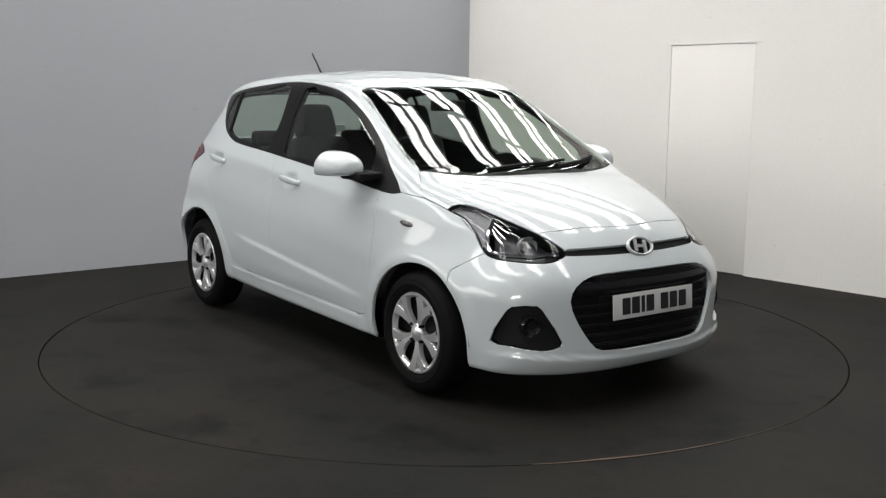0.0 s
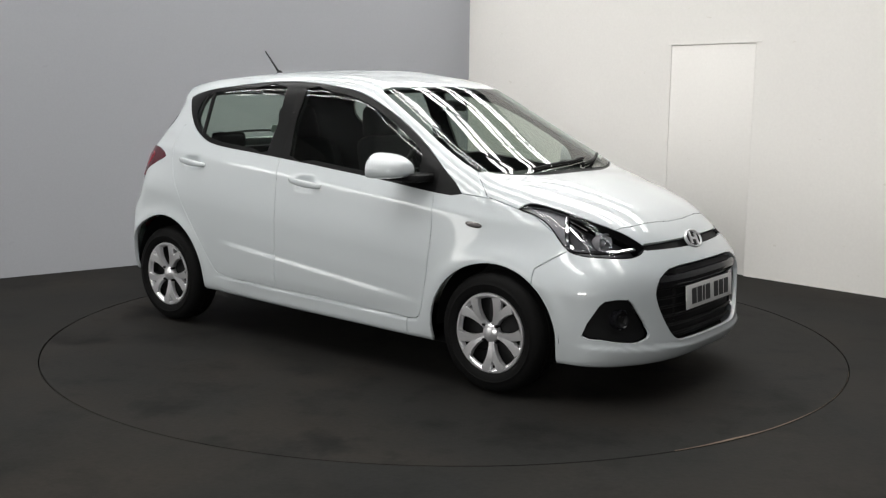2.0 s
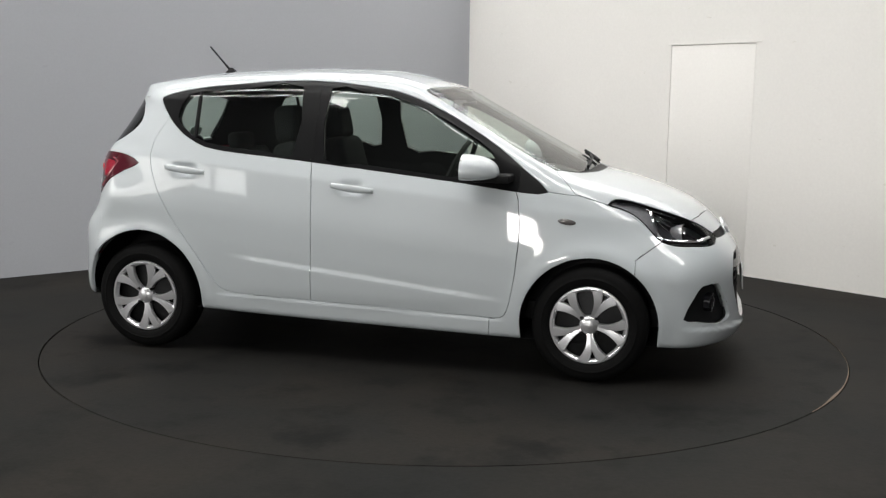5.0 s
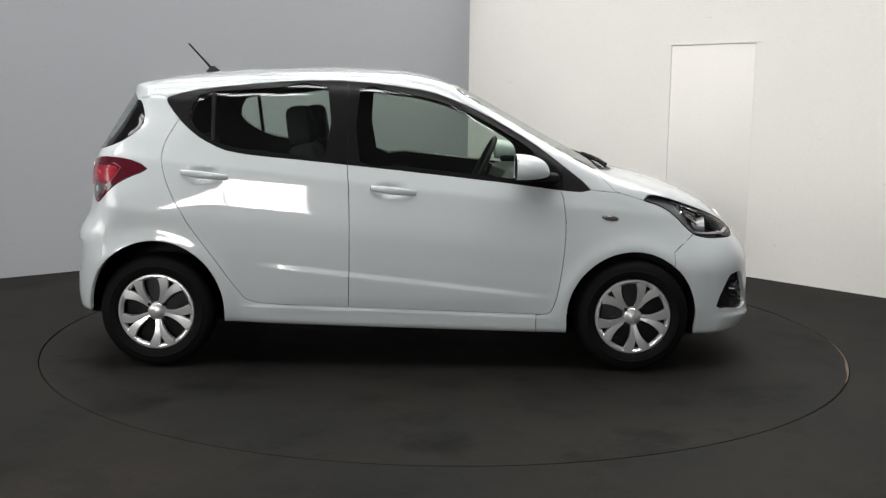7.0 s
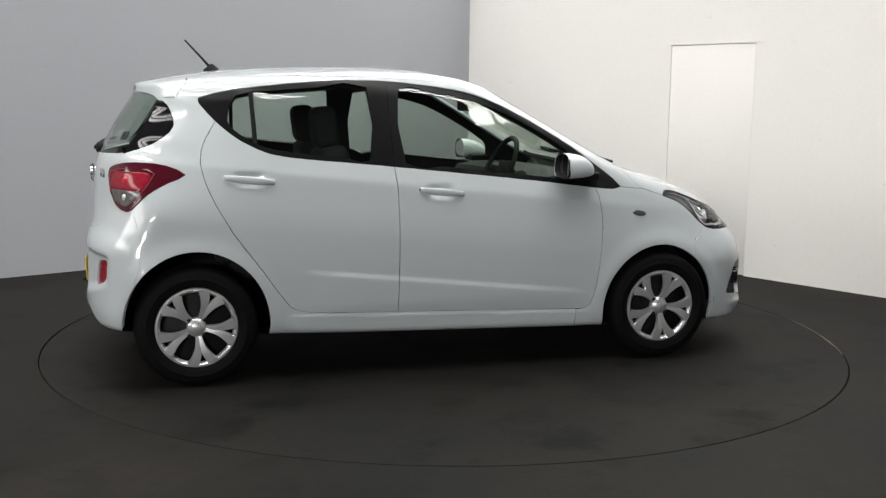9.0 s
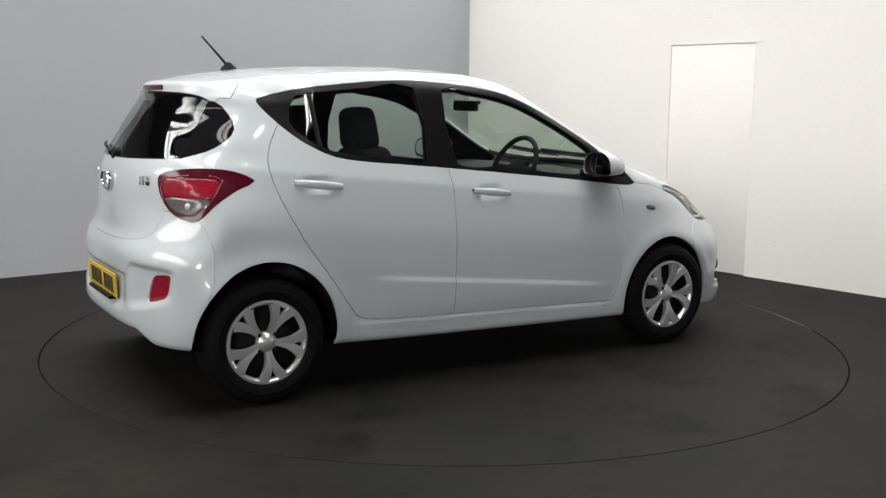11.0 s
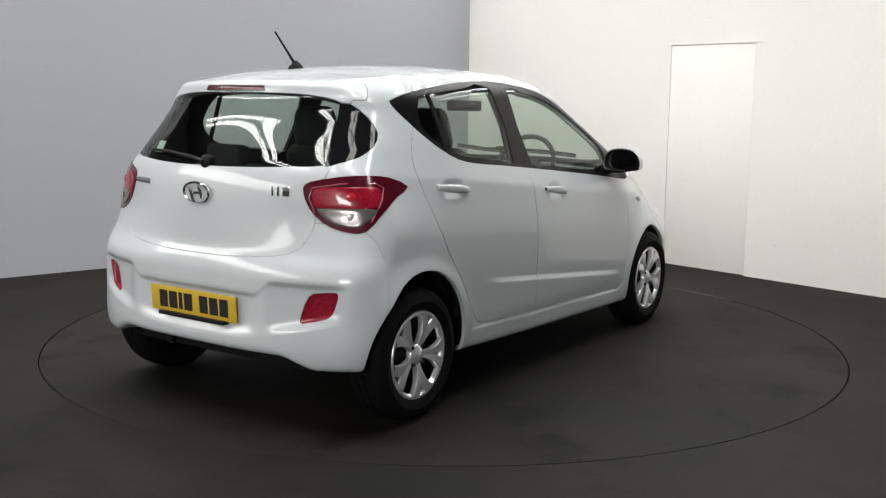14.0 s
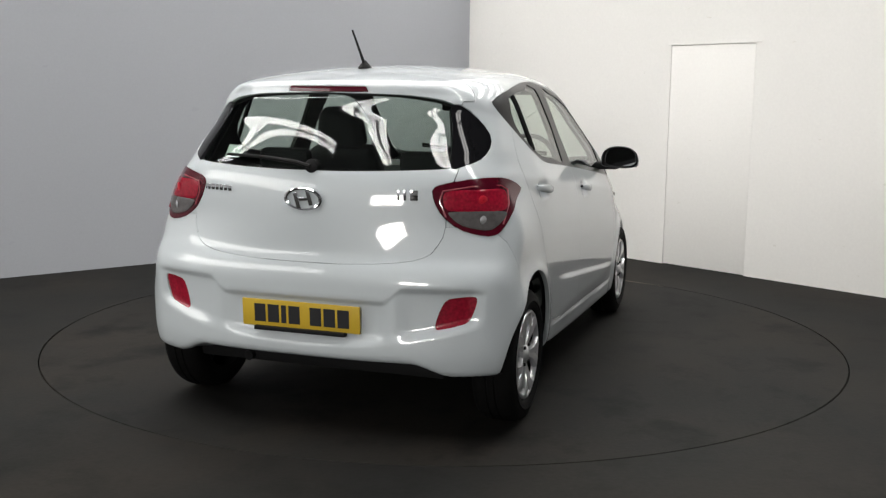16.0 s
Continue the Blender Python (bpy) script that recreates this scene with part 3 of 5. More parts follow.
OUTLINES = [   # label, view, outline, (x from, x to), least w
    ("arch", "side", arch(1.188, 0.278, 0.330, 0.331), (0.7, 1.7), 0.42),
    ("arch", "side", arch(-1.19, 0.29, 0.336, 0.356), (-1.7, -0.7), 0.42),
    ("", "front_corner", np.array([(.87, .60), (.87, .92), (.55, .92), (.55, .60)]), (1.1, 2), 0.2),
    ("", "side", np.array([(-.75, .5265), (.85, .3585), (.85, .3905), (-.75, .5585)]), (-0.8, 0.9), 0.5),
    ("", "end", np.array([(w, 0.548 + 0.055 * step(0.34, 0.43, w)) for w in np.linspace(-0.1, 0.74, 34)]
                         + [(w, 0.576 + 0.055 * step(0.34, 0.43, w)) for w in np.linspace(0.74, -0.1, 34)]), (-2, -1.3), -1),
    ("", "end", np.array([(w, 0.562 + 0.055 * step(0.34, 0.43, w)) for w in np.linspace(-0.1, 0.74, 34)] + [(0.74, 0.66), (-0.1, 0.66)]), (-2, -1.3), -1),
    ("", "end", np.array([(w, 0.365 + 0.20 * w * w) for w in np.linspace(-0.1, 0.74, 14)] + [(w, 0.425 + 0.20 * w * w) for w in np.linspace(0.74, -0.1, 14)]), (-2, -1.3), -1),
    ("", "side", np.array([(-1.10, 1.017), (.80, .827), (.80, .847), (-1.10, 1.037)]), (-1.15, 0.85), 0.5),
    ("", "side", np.array([(-1.10, 1.027), (.80, .837), (.80, .867), (-1.10, 1.057)]), (-1.15, 0.85), 0.5),
    ("", "side", np.array([(-.80, .3207), (.80, .2763), (.80, .2863), (-.80, .3307)]), (-0.85, 0.85), 0.5),
    ("", "side", np.array([(-.75, .5365), (.85, .3685), (.85, .3795), (-.75, .5475)]), (-0.8, 0.9), 0.5),
    ("headlight", "front_corner", rounded([(.575, .857), (.65, .882), (.755, .873), (.907, .840), (1.055, .804), (1.2, .766), (1.29, .733), (1.355, .697), (1.31, .672),
                                   (1.228, .660), (1.074, .662), (.933, .667), (.858, .682), (.815, .715), (.775, .765), (.725, .807), (.65, .838)], 2), (1.1, 2), 0.2),
    ("tail_lamp", "rear_corner", rounded([(-1.06, 1.0), (-1.02, 1.022), (-.86, 1.044), (-.70, 1.048), (-.57, 1.037), (-.455, .997), (-.53, .96), (-.615, .906),
                                   (-.71, .838), (-.78, .824), (-.91, .845), (-1.0, .892), (-1.045, .945)], 2), (-2, -1.1), 0.3),
    ("front_glass", "side", rounded([(-.19, 1.40), (-.03, 1.388), (.10, 1.370), (.25, 1.330), (.40, 1.267), (.55, 1.187), (.67, 1.110), (.70, 1.06), (.70, .962),
                                     (.55, .970), (.27, .999), (0, 1.027), (-.18, 1.044)], 2), (-0.5, 1), 0.4),
    ("rear_glass", "side", rounded([(-.35, 1.408), (-.6, 1.402), (-.82, 1.384), (-.985, 1.360), (-1.03, 1.245), (-.97, 1.178), (-.9, 1.138), (-.82, 1.112), (-.68, 1.091),
                                    (-.48, 1.073), (-.355, 1.060)], 2), (-1.2, -0.2), 0.4),
    ("frame", "side", rounded([(-1.156, 1.346), (-1.0, 1.386), (-.72, 1.42), (-.44, 1.44), (-.16, 1.433), (.13, 1.397), (.27, 1.356), (.42, 1.291), (.565, 1.213), (.71, 1.123),
                               (.85, 1.017), (.972, .914), (.84, .911), (.555, .946), (0, 1.004), (-.48, 1.05), (-.70, 1.069), (-.84, 1.092), (-.93, 1.13), (-1.0, 1.171),
                               (-1.08, 1.238), (-1.146, 1.312)], 2), (-1.3, 1.05), 0.4),
    ("windscreen", "top", rounded([(.322, -.4), (.322, -.1), (.328, .2), (.315, .40), (.298, .535), (.33, .553), (.47, .576), (.62, .60), (.76, .628), (.90, .646), (.97, .637), (1.01, .605),
                                   (1.05, .51), (1.09, .40), (1.115, .2), (1.12, -.1), (1.12, -.4)], 2), (0.2, 1.2), -1),
    ("grille", "end", rounded([(-.4, .612), (-.1, .612), (.18, .612), (.34, .604), (.43, .565), (.463, .505), (.44, .43), (.40, .36), (.35, .298), (.29, .277), (.14, .272), (-.1, .270), (-.4, .270)], 2), (1.5, 2.1), -1),
    ("upper_grille", "end", np.array([(-.1, .714), (.15, .714), (.39, .713), (.43, .70), (.41, .687), (.15, .681), (-.1, .680)]), (1.5, 2.1), -1),
    ("fog_pocket", "front_corner", rounded([(.905, .325), (.985, .437), (1.04, .480), (1.195, .485), (1.245, .445), (1.352, .325), (1.31, .30), (1.23, .291), (1.02, .310)], 2), (1.3, 2.1), 0.3),
    ("reflector", "end", rounded([(.548, .474), (.562, .53), (.585, .578), (.61, .590), (.695, .597), (.702, .578), (.682, .515), (.658, .490), (.57, .468)], 2), (-2, -1.3), 0.3),
    ("hood", "top", np.array([(1.175, -.1), (1.168, .15), (1.155, .25), (1.12, .37), (1.068, .51), (1.03, .585), (.995, .640), (1.0, .655), (1.095, .711), (1.16, .700), (1.23, .683),
                              (1.33, .66), (1.42, .66), (1.6, .55), (1.648, .463), (1.675, .38), (1.70, .2), (1.715, .08), (1.718, -.1)]), (0.9, 1.8), -1),
    ("cowl", "top", np.array([(.95, -.1), (.95, .50), (.92, .64), (.998, .645), (1.072, .52), (1.13, .38), (1.175, .2), (1.185, -.1)]), (0.8, 1.2), -1),
    ("stop_lamp", "end", np.array([(-.1, 1.402), (.168, 1.402), (.18, 1.381), (-.1, 1.379)]), (-2, -1.35), -1),
    ("fin_glass", "end", rounded([(.562, 1.087), (.60, 1.094), (.65, 1.118), (.668, 1.16), (.652, 1.215), (.60, 1.28), (.54, 1.330), (.507, 1.328), (.515, 1.29), (.538, 1.20)], 2), (-1.7, -1.1), 0.3),
    ("back_glass", "end", rounded([(-.4, 1.072), (-.1, 1.072), (.14, 1.071), (.44, 1.080), (.58, 1.091), (.582, 1.12), (.558, 1.20), (.533, 1.30), (.51, 1.335), (.44, 1.357), (.30, 1.370), (-.04, 1.376), (-.4, 1.376)], 2),
     (-1.9, -1.1), -1),
    ("rear_door", "side", np.array([(-.245, 1.25), (-.243, 1.03), (-.2325, .92), (-.2275, .73), (-.2285, .53), (-.2335, .32), (-.4, .323), (-.565, .328), (-.66, .335), (-.705, .342), (-.735, .350),
                                    (-.76, .368), (-.814, .441), (-.893, .555), (-.975, .666), (-1.02, .727), (-1.056, .791), (-1.092, .852), (-1.12, .914), (-1.137, .955), (-1.148, .995),
                                    (-1.157, 1.035), (-1.158, 1.076), (-1.148, 1.12), (-1.13, 1.162), (-1.083, 1.24), (-.9, 1.27)]), (-1.3, 0), 0.45),
    ("front_door", "side", np.array([(-.245, 1.25), (-.243, 1.03), (-.2325, .92), (-.2275, .73), (-.2285, .53), (-.2335, .32), (.0, .314), (.283, .306), (.5, .299), (.72, .292), (.755, .295), (.777, .307),
                                     (.79, .33), (.806, .385), (.818, .45), (.829, .52), (.842, .657), (.844, .72), (.843, .77), (.83, .877), (.815, .915), (.80, .95), (.6, 1.05)]), (-0.4, 1), 0.45),
    ("tailgate", "end", np.array([(-.1, .704), (.16, .706), (.30, .713), (.39, .721), (.45, .729), (.49, .741), (.517, .757), (.535, .78), (.555, .82), (.562, .86), (.56, .95), (.585, 1.05), (.59, 1.09),
                                  (.535, 1.29), (.545, 1.35), (.50, 1.39), (-.1, 1.39)]), (-2, -1.2), -1),
    ("tailgate", "side", np.array([(-1.9, 1.46), (-1.195, 1.46), (-1.205, 1.417), (-1.245, 1.365), (-1.262, 1.345), (-1.9, 1.335)]), (-2, -1.1), -1),
    ("roof", "top", np.array([(.40, -.1), (.40, .40), (.315, .53), (.25, .548), (.1, .552), (-.15, .556), (-.4, .556), (-.65, .553), (-.9, .546), (-1.1, .535), (-1.21, .52), (-1.3, .40), (-1.3, -.1)]),
     (-1.4, 0.5), -1),
    ("rear_bumper", "side", np.array([(-1.95, 0), (-1.95, .86), (-1.49, .86), (-1.455, .80), (-1.43, .70), (-1.44, .58), (-1.47, .50), (-1.47, 0)]), (-2, -1.2), -1),
    ("fender", "side", np.array([(.815, .915), (.83, .877), (.843, .77), (.844, .72), (.842, .657), (.829, .52), (.818, .45), (.806, .385), (.79, .33), (.777, .307), (.755, .295), (.72, .292), (.705, .29),
                                 (.70, 0), (1.40, 0), (1.40, .605), (1.515, .688), (1.6, .76), (1.6, .9), (1.12, .897), (.972, .914)]), (0.6, 1.7), 0.35),
    ("front_bumper", "side", np.array([(1.40, 0), (1.40, .605), (1.515, .688), (1.55, .72), (1.55, .95), (2.1, .95), (2.1, 0)]), (1.3, 2.2), -1),
]


def inside(pts, poly):
    """Which points lie within the outline."""
    x, y = pts[:, 0], pts[:, 1]
    r = np.zeros(len(pts), bool)
    for (x0, y0), (x1, y1) in zip(poly, np.roll(poly, -1, 0)):
        if y0 != y1:
            r ^= ((y0 > y) != (y1 > y)) & (x < (x1 - x0) * (y - y0) / (y1 - y0) + x0)
    return r


def cut(bm, poly, view, xr, wmin):
    """Cut the outline into the mesh, seen along its view."""
    a, b = (np.array(v, float) for v in VIEWS[view])
    lo, hi = poly.min(0) - 0.03, poly.max(0) + 0.03
    A, B = Vector(a), Vector(b)
    na = A.length_squared

    def span(f):
        us = [A.dot(v.co) for v in f.verts]
        vs = [B.dot(v.co) for v in f.verts]
        return min(us), max(us), min(vs), max(vs)
    near = {}
    for f in bm.faces:
        c = f.calc_center_median()
        if xr[0] - 0.05 < c.x < xr[1] + 0.05 and c.y > wmin - 0.05 and (view != "top" or c.z > 0.6):
            s = span(f)
            if s[1] > lo[0] and s[0] < hi[0] and s[3] > lo[1] and s[2] < hi[1]:
                near[f] = s
    for p, q in zip(poly, np.roll(poly, -1, 0)):
        d = q - p
        if np.hypot(*d) < 1e-6:
            continue
        u0, u1 = min(p[0], q[0]) - 1e-4, max(p[0], q[0]) + 1e-4
        v0, v1 = min(p[1], q[1]) - 1e-4, max(p[1], q[1]) + 1e-4
        local = [f for f, s in near.items() if s[1] > u0 and s[0] < u1 and s[3] > v0 and s[2] < v1]
        if not local:
            continue
        geom = set(local)
        for f in local:
            geom.update(f.edges)
            geom.update(f.verts)
        no = A * -d[1] + B * d[0]
        co = A * (p[0] / na) + B * p[1]
        r = bmesh.ops.bisect_plane(bm, geom=list(geom), dist=2e-5, plane_co=co, plane_no=no)
        for g in r["geom"]:
            if isinstance(g, bmesh.types.BMFace):
                near[g] = span(g)
        for f in local:
            if f.is_valid:
                near[f] = span(f)


def panels():
    """Cut the skin along all outlines. Returns points, faces and each face's label."""
    p, quads = shell()
    bm = bmesh.new()
    vs = [bm.verts.new(q) for q in p]
    for q in quads:
        bm.faces.new([vs[i] for i in q])
    bmesh.ops.remove_doubles(bm, verts=bm.verts[:], dist=2e-4)
    bmesh.ops.dissolve_degenerate(bm, edges=bm.edges[:], dist=1e-5)
    for _, view, poly, xr, wmin in OUTLINES:
        cut(bm, poly, view, xr, wmin)
    bm.verts.ensure_lookup_table()
    bm.verts.index_update()
    pts = np.array([v.co for v in bm.verts])
    faces = [[v.index for v in f.verts] for f in bm.faces]
    mid = np.array([pts[f].mean(0) for f in faces])
    bm.free()
    zero = pts[:, 1] < 1e-5
    pts = settle(pts)
    pts[zero, 1] = 0
    nrm = slope(pts)
    nrm[zero, 1] = 0
    nrm /= np.linalg.norm(nrm, axis=1, keepdims=True)
    label = np.array(["body_shell"] * len(faces), dtype=object)
    label[slope(mid)[:, 2] < -0.985] = "underbody"
    free = label == "body_shell"
    for name, view, poly, xr, wmin in OUTLINES:
        if not name:
            continue
        uv = mid @ np.array(VIEWS[view], float).T
        hit = free & inside(uv, poly) & (mid[:, 0] > xr[0]) & (mid[:, 0] < xr[1]) & (mid[:, 1] > wmin) & ((view != "top") | (mid[:, 2] > 0.6))
        label[hit] = name
        free &= ~hit
    return pts, nrm, faces, label, mid


PTS, NRM, FACES, LABEL, MID = panels()


def panel(name, pick, mats, parent, side=0, gap=0.0026, lip=0.022, lift=0.0, note="", rim_only=False):
    """A mesh out of skin faces. side -1: right hand, 1: left hand, 0: both joined. gap: drawn in round its edge; lip: depth of the
    turned-in edge; lift: moved out along the skin."""
    verts, norms, polys, index = [], [], [], {}

    def vert(i, s):
        s = -1 if side == 0 and PTS[i, 1] == 0 else s
        if (i, s) not in index:
            index[i, s] = len(verts)
            n = NRM[i] * (1, s, 1)
            verts.append(PTS[i] * (1, s, 1) + n * lift)
            norms.append(n)
        return index[i, s]
    for s in ((-1, 1) if side == 0 else (side,)):
        for k in pick:
            f = [vert(i, s) for i in FACES[k]]
            a = np.array([verts[i] for i in f])
            c = sum(np.cross(a[j], a[(j + 1) % len(a)]) for j in range(len(a)))
            if c @ sum(norms[i] for i in f) < 0:
                f.reverse()
            polys.append(f)
    count = {}
    for f in polys:
        for i, j in zip(f, f[1:] + f[:1]):
            count[i, j] = count.get((i, j), 0) + 1
    rim = [(i, j) for (i, j) in count if (j, i) not in count]
    pull = {}
    for i, j in rim:
        d = verts[j] - verts[i]
        inw = np.cross(norms[i] + norms[j], d)
        ln = np.linalg.norm(inw)
        if ln > 1e-12:
            for k in (i, j):
                pull[k] = pull.get(k, 0) + inw / ln
    flat = {}
    for k, v in pull.items():
        ln = np.linalg.norm(v)
        flat[k] = v / ln if ln > 1e-6 else v * 0
        if gap:
            verts[k] = verts[k] + flat[k] * gap
    if lip:
        edge = {}
        for k in pull:
            edge[k] = (len(verts), len(verts) + 1)
            roll = verts[k] - norms[k] * min(0.0025, lip / 3) - flat[k] * min(0.001, gap * 0.5)
            verts.append(roll)
            norms.append((norms[k] * 0.4 - flat[k]) / np.linalg.norm(norms[k] * 0.4 - flat[k] + 1e-9))
            verts.append(verts[k] - norms[k] * lip)
            norms.append(-flat[k])
        keep = 0
        for i, j in rim:
            if i in edge and j in edge:
                polys.append([j, i, edge[i][0], edge[j][0]])
                keep += 2
                polys.append([edge[j][0], edge[i][0], edge[i][1], edge[j][1]])
    if rim_only:
        polys = polys[-keep:]
    me = bpy.data.meshes.new(name)
    me.from_pydata([tuple(v) for v in verts], [], polys)
    me.materials.append(mats)
    for p in me.polygons:
        p.use_smooth = True
    me.validate()
    if len(me.vertices) == len(norms):
        me.normals_split_custom_set_from_vertices([tuple(n) for n in norms])
    ob = new(name, me)
    ob.parent = parent
    if note:
        ob["label"] = note
    return ob


def faces_of(*names, where=None):
    k = np.isin(LABEL, names)
    if where is not None:
        k &= where
    return np.nonzero(k)[0].tolist()


car = tagged(new("car"), "white five-door hatchback car standing on the turntable", "car")

panel("body_shell", faces_of("body_shell"), PAINT, car, gap=0.0020, lip=0.02)
panel("hood", faces_of("hood"), PAINT, car, lip=0.02)
panel("roof", faces_of("roof"), PAINT, car, gap=0.0018, lip=0.015)
front_bumper = panel("front_bumper", faces_of("front_bumper"), PAINT, car, lip=0.02)
rear_bumper = panel("rear_bumper", faces_of("rear_bumper"), PAINT, car, gap=0.0002, lip=0.02)
tailgate = panel("tailgate", faces_of("tailgate"), PAINT, car, lip=0.015)
panel("windscreen", faces_of("windscreen"), GLASS, car, gap=0, lip=0.004, lift=-0.003, note="sloping windscreen glass")
panel("cowl", faces_of("cowl"), BLACK_PLASTIC, car, gap=0, lift=-0.006, note="black plastic cowl below the windscreen")
panel("rear_window", faces_of("back_glass"), GLASS, tailgate, gap=0, lip=0.004, lift=-0.002, note="dark tinted rear window")
panel("underbody", faces_of("underbody"), BLACK_PLASTIC, car, gap=0, lip=0.0)
panel("lower_grille", faces_of("grille"), BLACK_PLASTIC, front_bumper, gap=0, lip=0, lift=-0.045, note="black lower grille")
panel("upper_grille", faces_of("upper_grille"), BLACK_PLASTIC, front_bumper, gap=0, lip=0, lift=-0.016, note="slim gloss black upper grille")
REAR_HALF = MID[:, 0] < -0.2386
BEAM = MID[:, 0] - MID[:, 1] > 0.87
for s in (-1, 1):
    door = panel("front_door", faces_of("front_door"), PAINT, car, s)
    panel("window_frame", faces_of("frame", where=~REAR_HALF & (MID[:, 0] < 0.83)), FRAME_BLACK, door, s, gap=0.0008, lip=0.02, lift=-0.002)
    panel("window", faces_of("front_glass"), GLASS, door, s, gap=0, lip=0.004, lift=-0.006)
    door = panel("rear_door", faces_of("rear_door"), PAINT, car, s)
    panel("window_frame", faces_of("frame", where=REAR_HALF), FRAME_BLACK, door, s, gap=0.0008, lip=0.02, lift=-0.002)
    panel("window", faces_of("rear_glass"), GLASS, door, s, gap=0, lip=0.004, lift=-0.006)
    panel("corner_trim", faces_of("frame", where=MID[:, 0] >= 0.83), BLACK_PLASTIC, car, s, gap=0.0008, lift=-0.002)
    panel("fender", faces_of("fender"), PAINT, car, s, lip=0.02)
    panel("side_fin", faces_of("fin_glass"), FIN_BLACK, car, s, gap=0.0008, lift=-0.002, note="gloss black fin beside the rear window")
    panel("fog_pocket", faces_of("fog_pocket"), BLACK_PLASTIC, front_bumper, s, gap=0, lip=0, lift=-0.035)
    panel("reflector", faces_of("reflector"), RED_LENS, rear_bumper, s, gap=0.001, lip=0.02, lift=-0.007, note="red rear reflector")
    lamp = panel("headlight", faces_of("headlight", where=BEAM), LAMP_HOUSING, car, s, gap=0.002, lip=0.0, lift=-0.08, note="headlight with chrome bowls under clear glass")
    panel("lens", faces_of("headlight"), CLEAR, lamp, s, gap=0.0015, lip=0.0, lift=-0.001)
    panel("lamp_finger", faces_of("headlight", where=~BEAM), LAMP_GREY, lamp, s, gap=0.004, lip=0.0, lift=-0.022)
    panel("seal", faces_of("headlight"), BLACK_PLASTIC, lamp, s, gap=0.004, lip=0.05, lift=0.0005, rim_only=True)

for s in (-1, 1):
    panel("tail_lamp", faces_of("tail_lamp"), RED_DEEP, car, s, gap=0.001, lip=0.02, lift=0.004, note="red tail lamp with a clear lower window")
panel("stop_lamp", faces_of("stop_lamp"), RED_DEEP, tailgate, gap=0.0005, lip=0.01, lift=-0.002, note="high red stop lamp under the spoiler")

CABIN_ZONE = (MID[:, 0] > -1.56) & (MID[:, 0] < 1.0) & (MID[:, 2] > 0.35)
panel("interior_lining", faces_of("body_shell", "roof", "front_door", "rear_door", "frame", "tailgate", "fin_glass", where=CABIN_ZONE & (MID[:, 2] < 5)), CABIN, car,
      gap=0.0, lip=0.0, lift=-0.035, note="dark grey cabin lining")


def skin_point(x, z):
    """The skin's outward half width at (x, z), found by halving."""
    lo, hi = 0.0, 1.1
    for _ in range(30):
        m = (lo + hi) / 2
        if skin(np.array([x]), np.array([m]), np.array([z]))[0] > 0:
            hi = m
        else:
            lo = m
    return lo


def nose_point(w, z, front=True):
    """The skin's x at (w, z), seen from the front or from behind."""
    lo, hi = 0.0, (2.2 if front else -2.0)
    for _ in range(30):
        m = (lo + hi) / 2
        if skin(np.array([m]), np.array([abs(w)]), np.array([z]))[0] > 0:
            hi = m
        else:
            lo = m
    return lo


def skin_frame(x, w, z, s):
    """A pose on the skin: local z outward, local x along the car's length, for the side s."""
    n = slope(np.array([[x, w, z]]))[0]
    nz = Vector((n[0], n[1] * s, n[2]))
    up = Vector((0, 0, 1))
    ax = up.cross(nz).normalized()
    ay = nz.cross(ax)
    m = Matrix((ax, ay, nz)).transposed().to_4x4()
    return Matrix.Translation((x, w * s, z)) @ m


